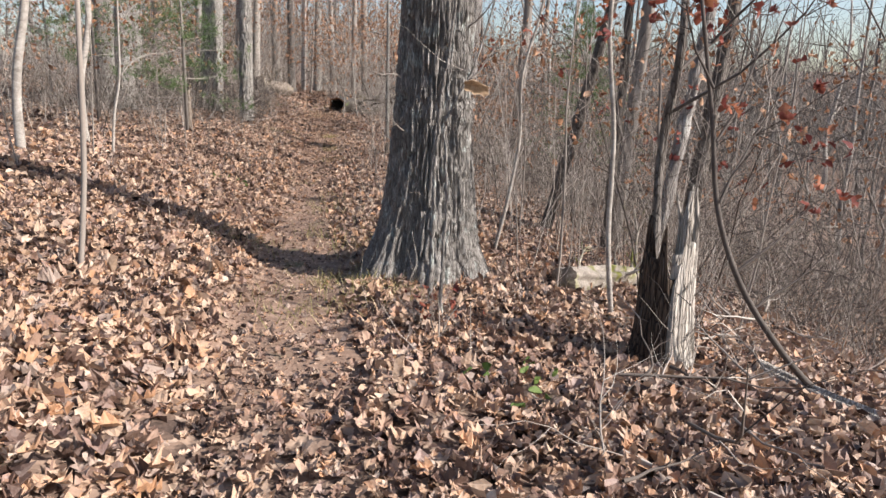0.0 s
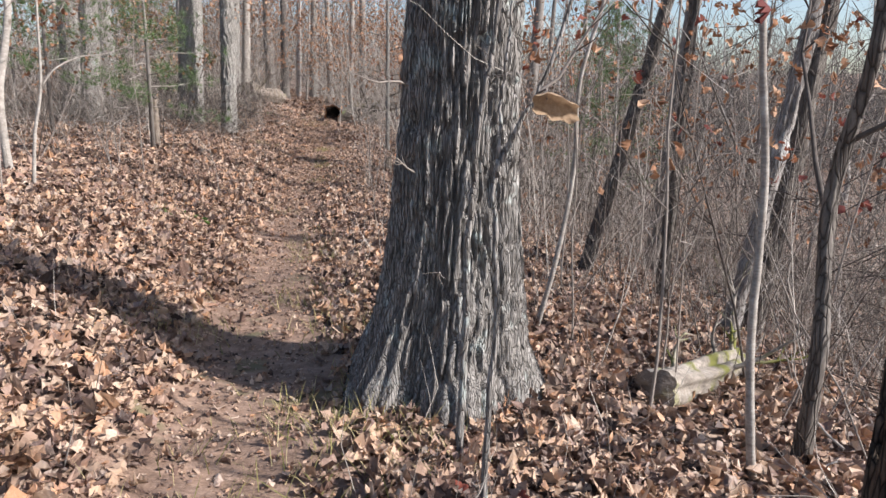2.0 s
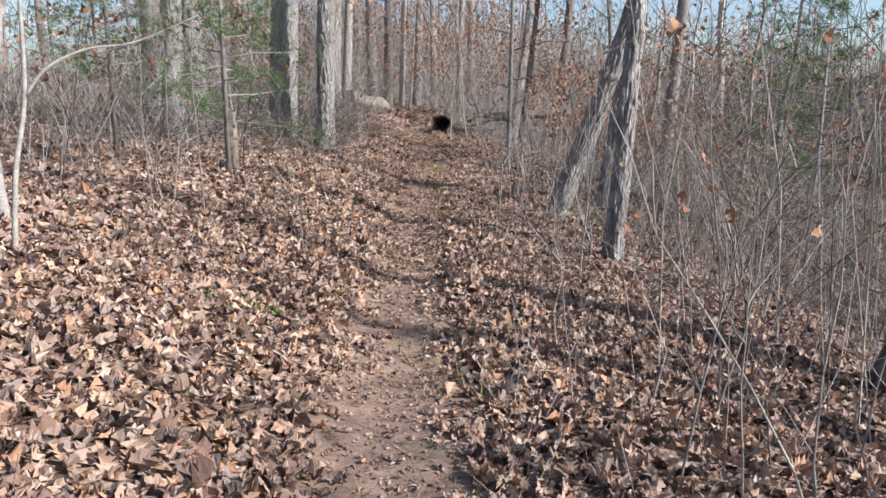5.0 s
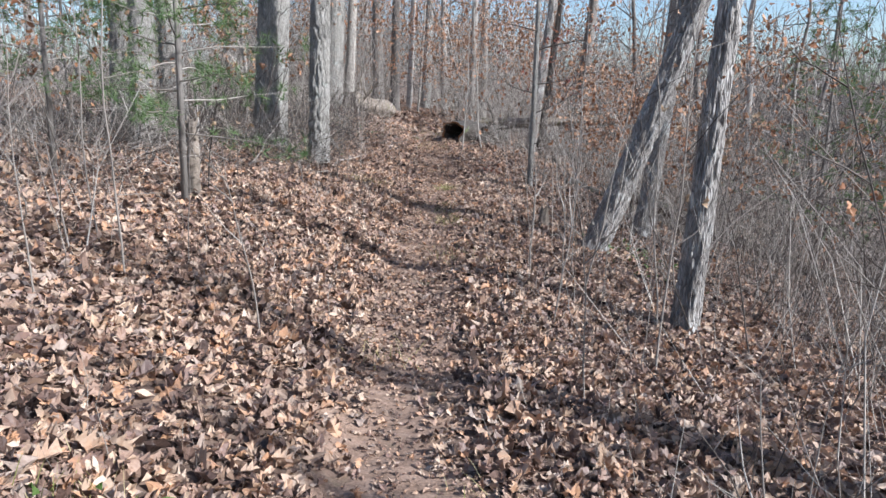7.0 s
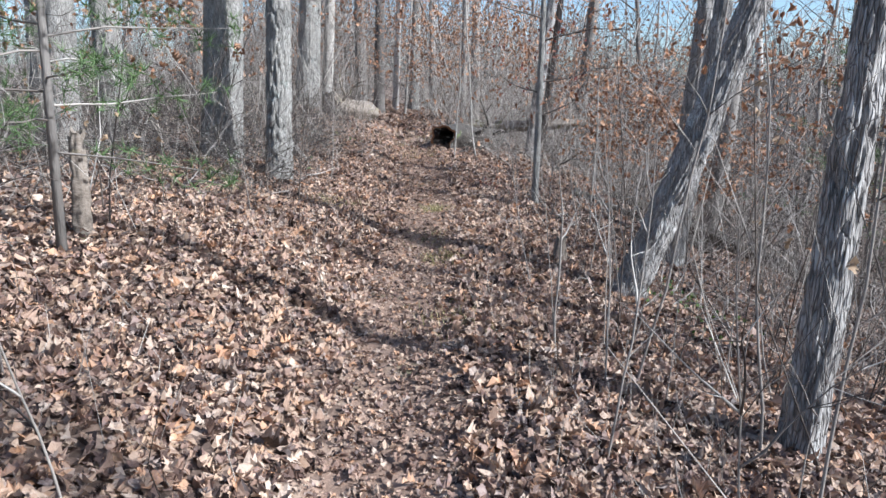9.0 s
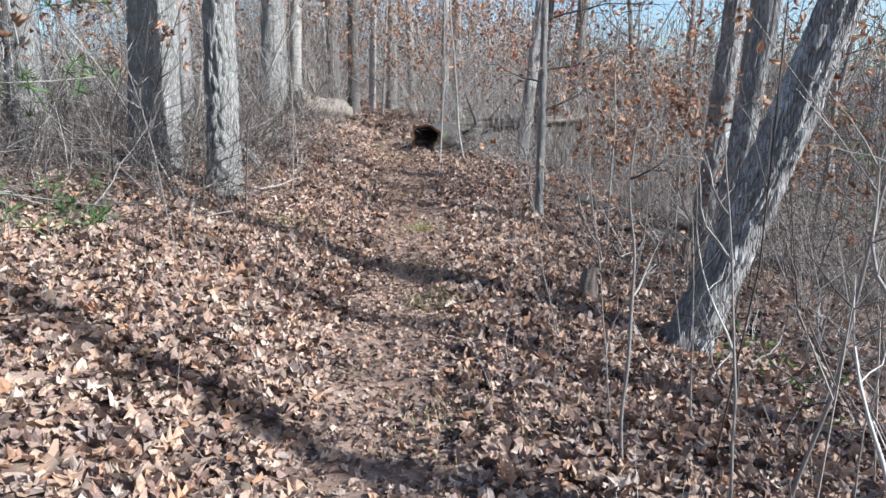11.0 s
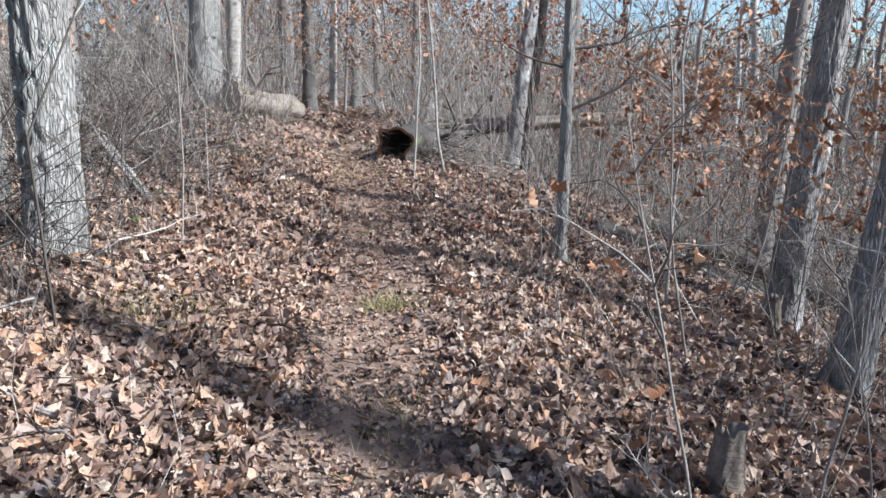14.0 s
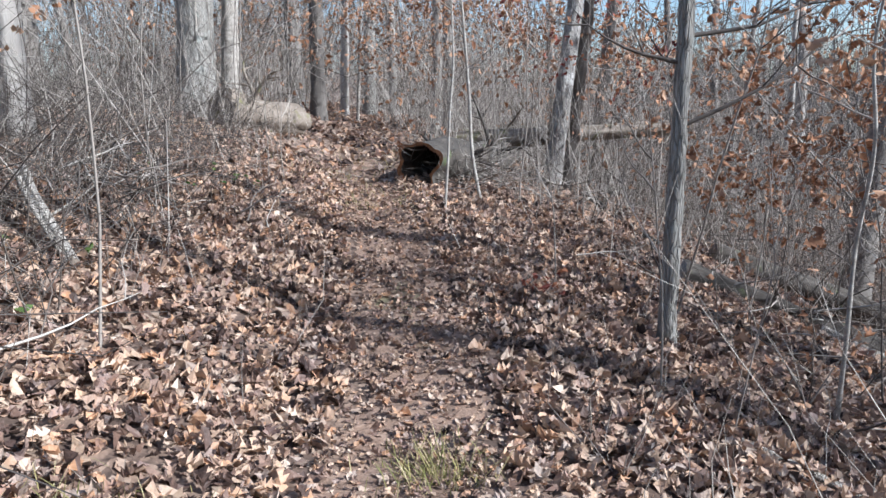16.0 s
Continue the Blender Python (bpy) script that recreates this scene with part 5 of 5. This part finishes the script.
# ---- leaf litter ----


def scatter(n, box, seed, keep_all=False):
    q3 = np.random.default_rng(seed)
    x, y = q3.uniform(box[0], box[1], n), q3.uniform(box[2], box[3], n)
    thin = 1 - bare(x, y) * 1.02
    clump = 0.45 + 0.75 * vnoise(x * 1.3, y * 1.3, 8) + 0.25 * vnoise(x * 4, y * 4, 9)
    keep = q3.random(n) < np.clip(thin * clump, 0.02, 1)
    x, y = x[keep], y[keep]
    return np.stack([x, y, land(x, y)], -1), q3


litter = Heap()
p, q3 = scatter(112000, (-4.2, 4.6, -0.4, 24.5), 5)
on = bare(p[:, 0], p[:, 1])
edge_off = np.minimum(np.minimum(p[:, 0] + 4.2, 4.6 - p[:, 0]), np.minimum(p[:, 1] + 0.4, 24.5 - p[:, 1]))
p = p[q3.random(len(p)) < np.clip(edge_off / 1.6, 0.05, 1)]
on = bare(p[:, 0], p[:, 1])
small = np.interp(p[:, 1], [8, 14], [1.0, 0.92])
dist = np.abs(p[:, 0] - trail_x(p[:, 1]))
small = small * np.where(dist < 0.34, np.interp(p[:, 1], [9, 13], [0.72, 0.58]), 1.0)
p[:, 2] += q3.uniform(0.004, 0.045, len(p)) * (1 - 0.7 * on)
sizes = (0.034 + 0.085 * q3.beta(1.5, 2.2, len(p))) * small
close = dist < 2.0
leaf_mass(litter, q3, p[close], sizes[close] * 1.15, True, 0.4)
leaf_mass(litter, q3, p[~close], sizes[~close] * 1.1, False, 0.42)
under, q3 = scatter(70000, (-3.4, 3.6, 0.4, 23.0), 55)
edge_off = np.minimum(np.minimum(under[:, 0] + 3.4, 3.6 - under[:, 0]), np.minimum(under[:, 1] - 0.4, 23.0 - under[:, 1]))
under = under[q3.random(len(under)) < np.clip(edge_off / 1.4, 0.02, 1)]
under[:, 2] += 0.008
in_trail = np.abs(under[:, 0] - trail_x(under[:, 1])) < 0.34
leaf_mass(litter, q3, under, q3.uniform(0.04, 0.10, len(under)) * np.where(in_trail, 0.6, 1.0), False, 0.28)
tagged(new("leaf_litter", litter.mesh("leaf_litter", LITTER, False)), "deep litter of curled brown and tan oak leaves", "leaves", kind="stuff")
litter = Heap()
p, q3 = scatter(95000, (-16, 15, -3, 46), 6)
edge_off = np.minimum(np.minimum(p[:, 0] + 4.2, 4.6 - p[:, 0]), np.minimum(p[:, 1] + 0.4, 24.5 - p[:, 1]))
p = p[q3.random(len(p)) > np.clip(edge_off / 1.6, 0, 1)]
p[:, 2] += 0.02
leaf_mass(litter, q3, p, q3.uniform(0.09, 0.19, len(p)), False, 0.42, True)
tagged(new("leaf_litter", litter.mesh("leaf_litter", LITTER, False)), "brown oak leaves covering the woodland floor farther off", "leaves", kind="stuff")
# crumbs of broken leaf on the trail
crumb = Heap()
q3 = np.random.default_rng(15)
y = q3.uniform(3.2, 24, 14000)
x = trail_x(y) + q3.normal(0, 0.3, len(y))
leaf_mass(crumb, q3, np.stack([x, y, land(x, y) + 0.006], -1), q3.uniform(0.012, 0.035, len(y)), False, 0.3, True)
tagged(new("leaf_crumbs", crumb.mesh("leaf_crumbs", LITTER, False)), "broken leaf crumbs trodden into the trail", "leaves", kind="stuff")

# larger single leaves lying on top, beside the trail
one = []
for k in range(6):
    hp = Heap()
    leaf_mass(hp, q3, np.zeros((1, 3)), 0.118, True, 0.3)
    one.append(hp.mesh("leaf", LITTER, False))
for k in range(280):
    y = q3.uniform(2.4, 20)
    x = float(trail_x(y)) + q3.choice([-1, 1]) * (0.25 + abs(q3.normal(0, 0.7)))
    ob = new("leaf", one[k % 6])
    ob.parent = ground
    ob.matrix_basis = pose(x, y, spot(x, y) + 0.035, q3.normal(0, 12), q3.normal(0, 12), q3.uniform(0, 360))

# ---- far hills ----
hp = Heap()
a = np.linspace(0, 2 * np.pi, 181)[:-1]
rows = []
for dist, top in ((420, -12), (700, 22), (1100, 50), (1700, 30)):
    rows.append(np.stack([np.sin(a) * dist, np.cos(a) * dist, top * (0.55 + 0.6 * vnoise(np.sin(a) * 5, np.cos(a) * 5, dist)) + 0 * a], -1))
n = 180
i, j = np.meshgrid(np.arange(3), np.arange(n), indexing="ij")
m = (j + 1) % n
hp.add(np.concatenate(rows), np.stack([i * n + j, i * n + m, (i + 1) * n + m, (i + 1) * n + j], -1).reshape(-1, 4))
tagged(new("backdrop", hp.mesh("backdrop", HILL)), "low far wooded hills", "hills", kind="structure")
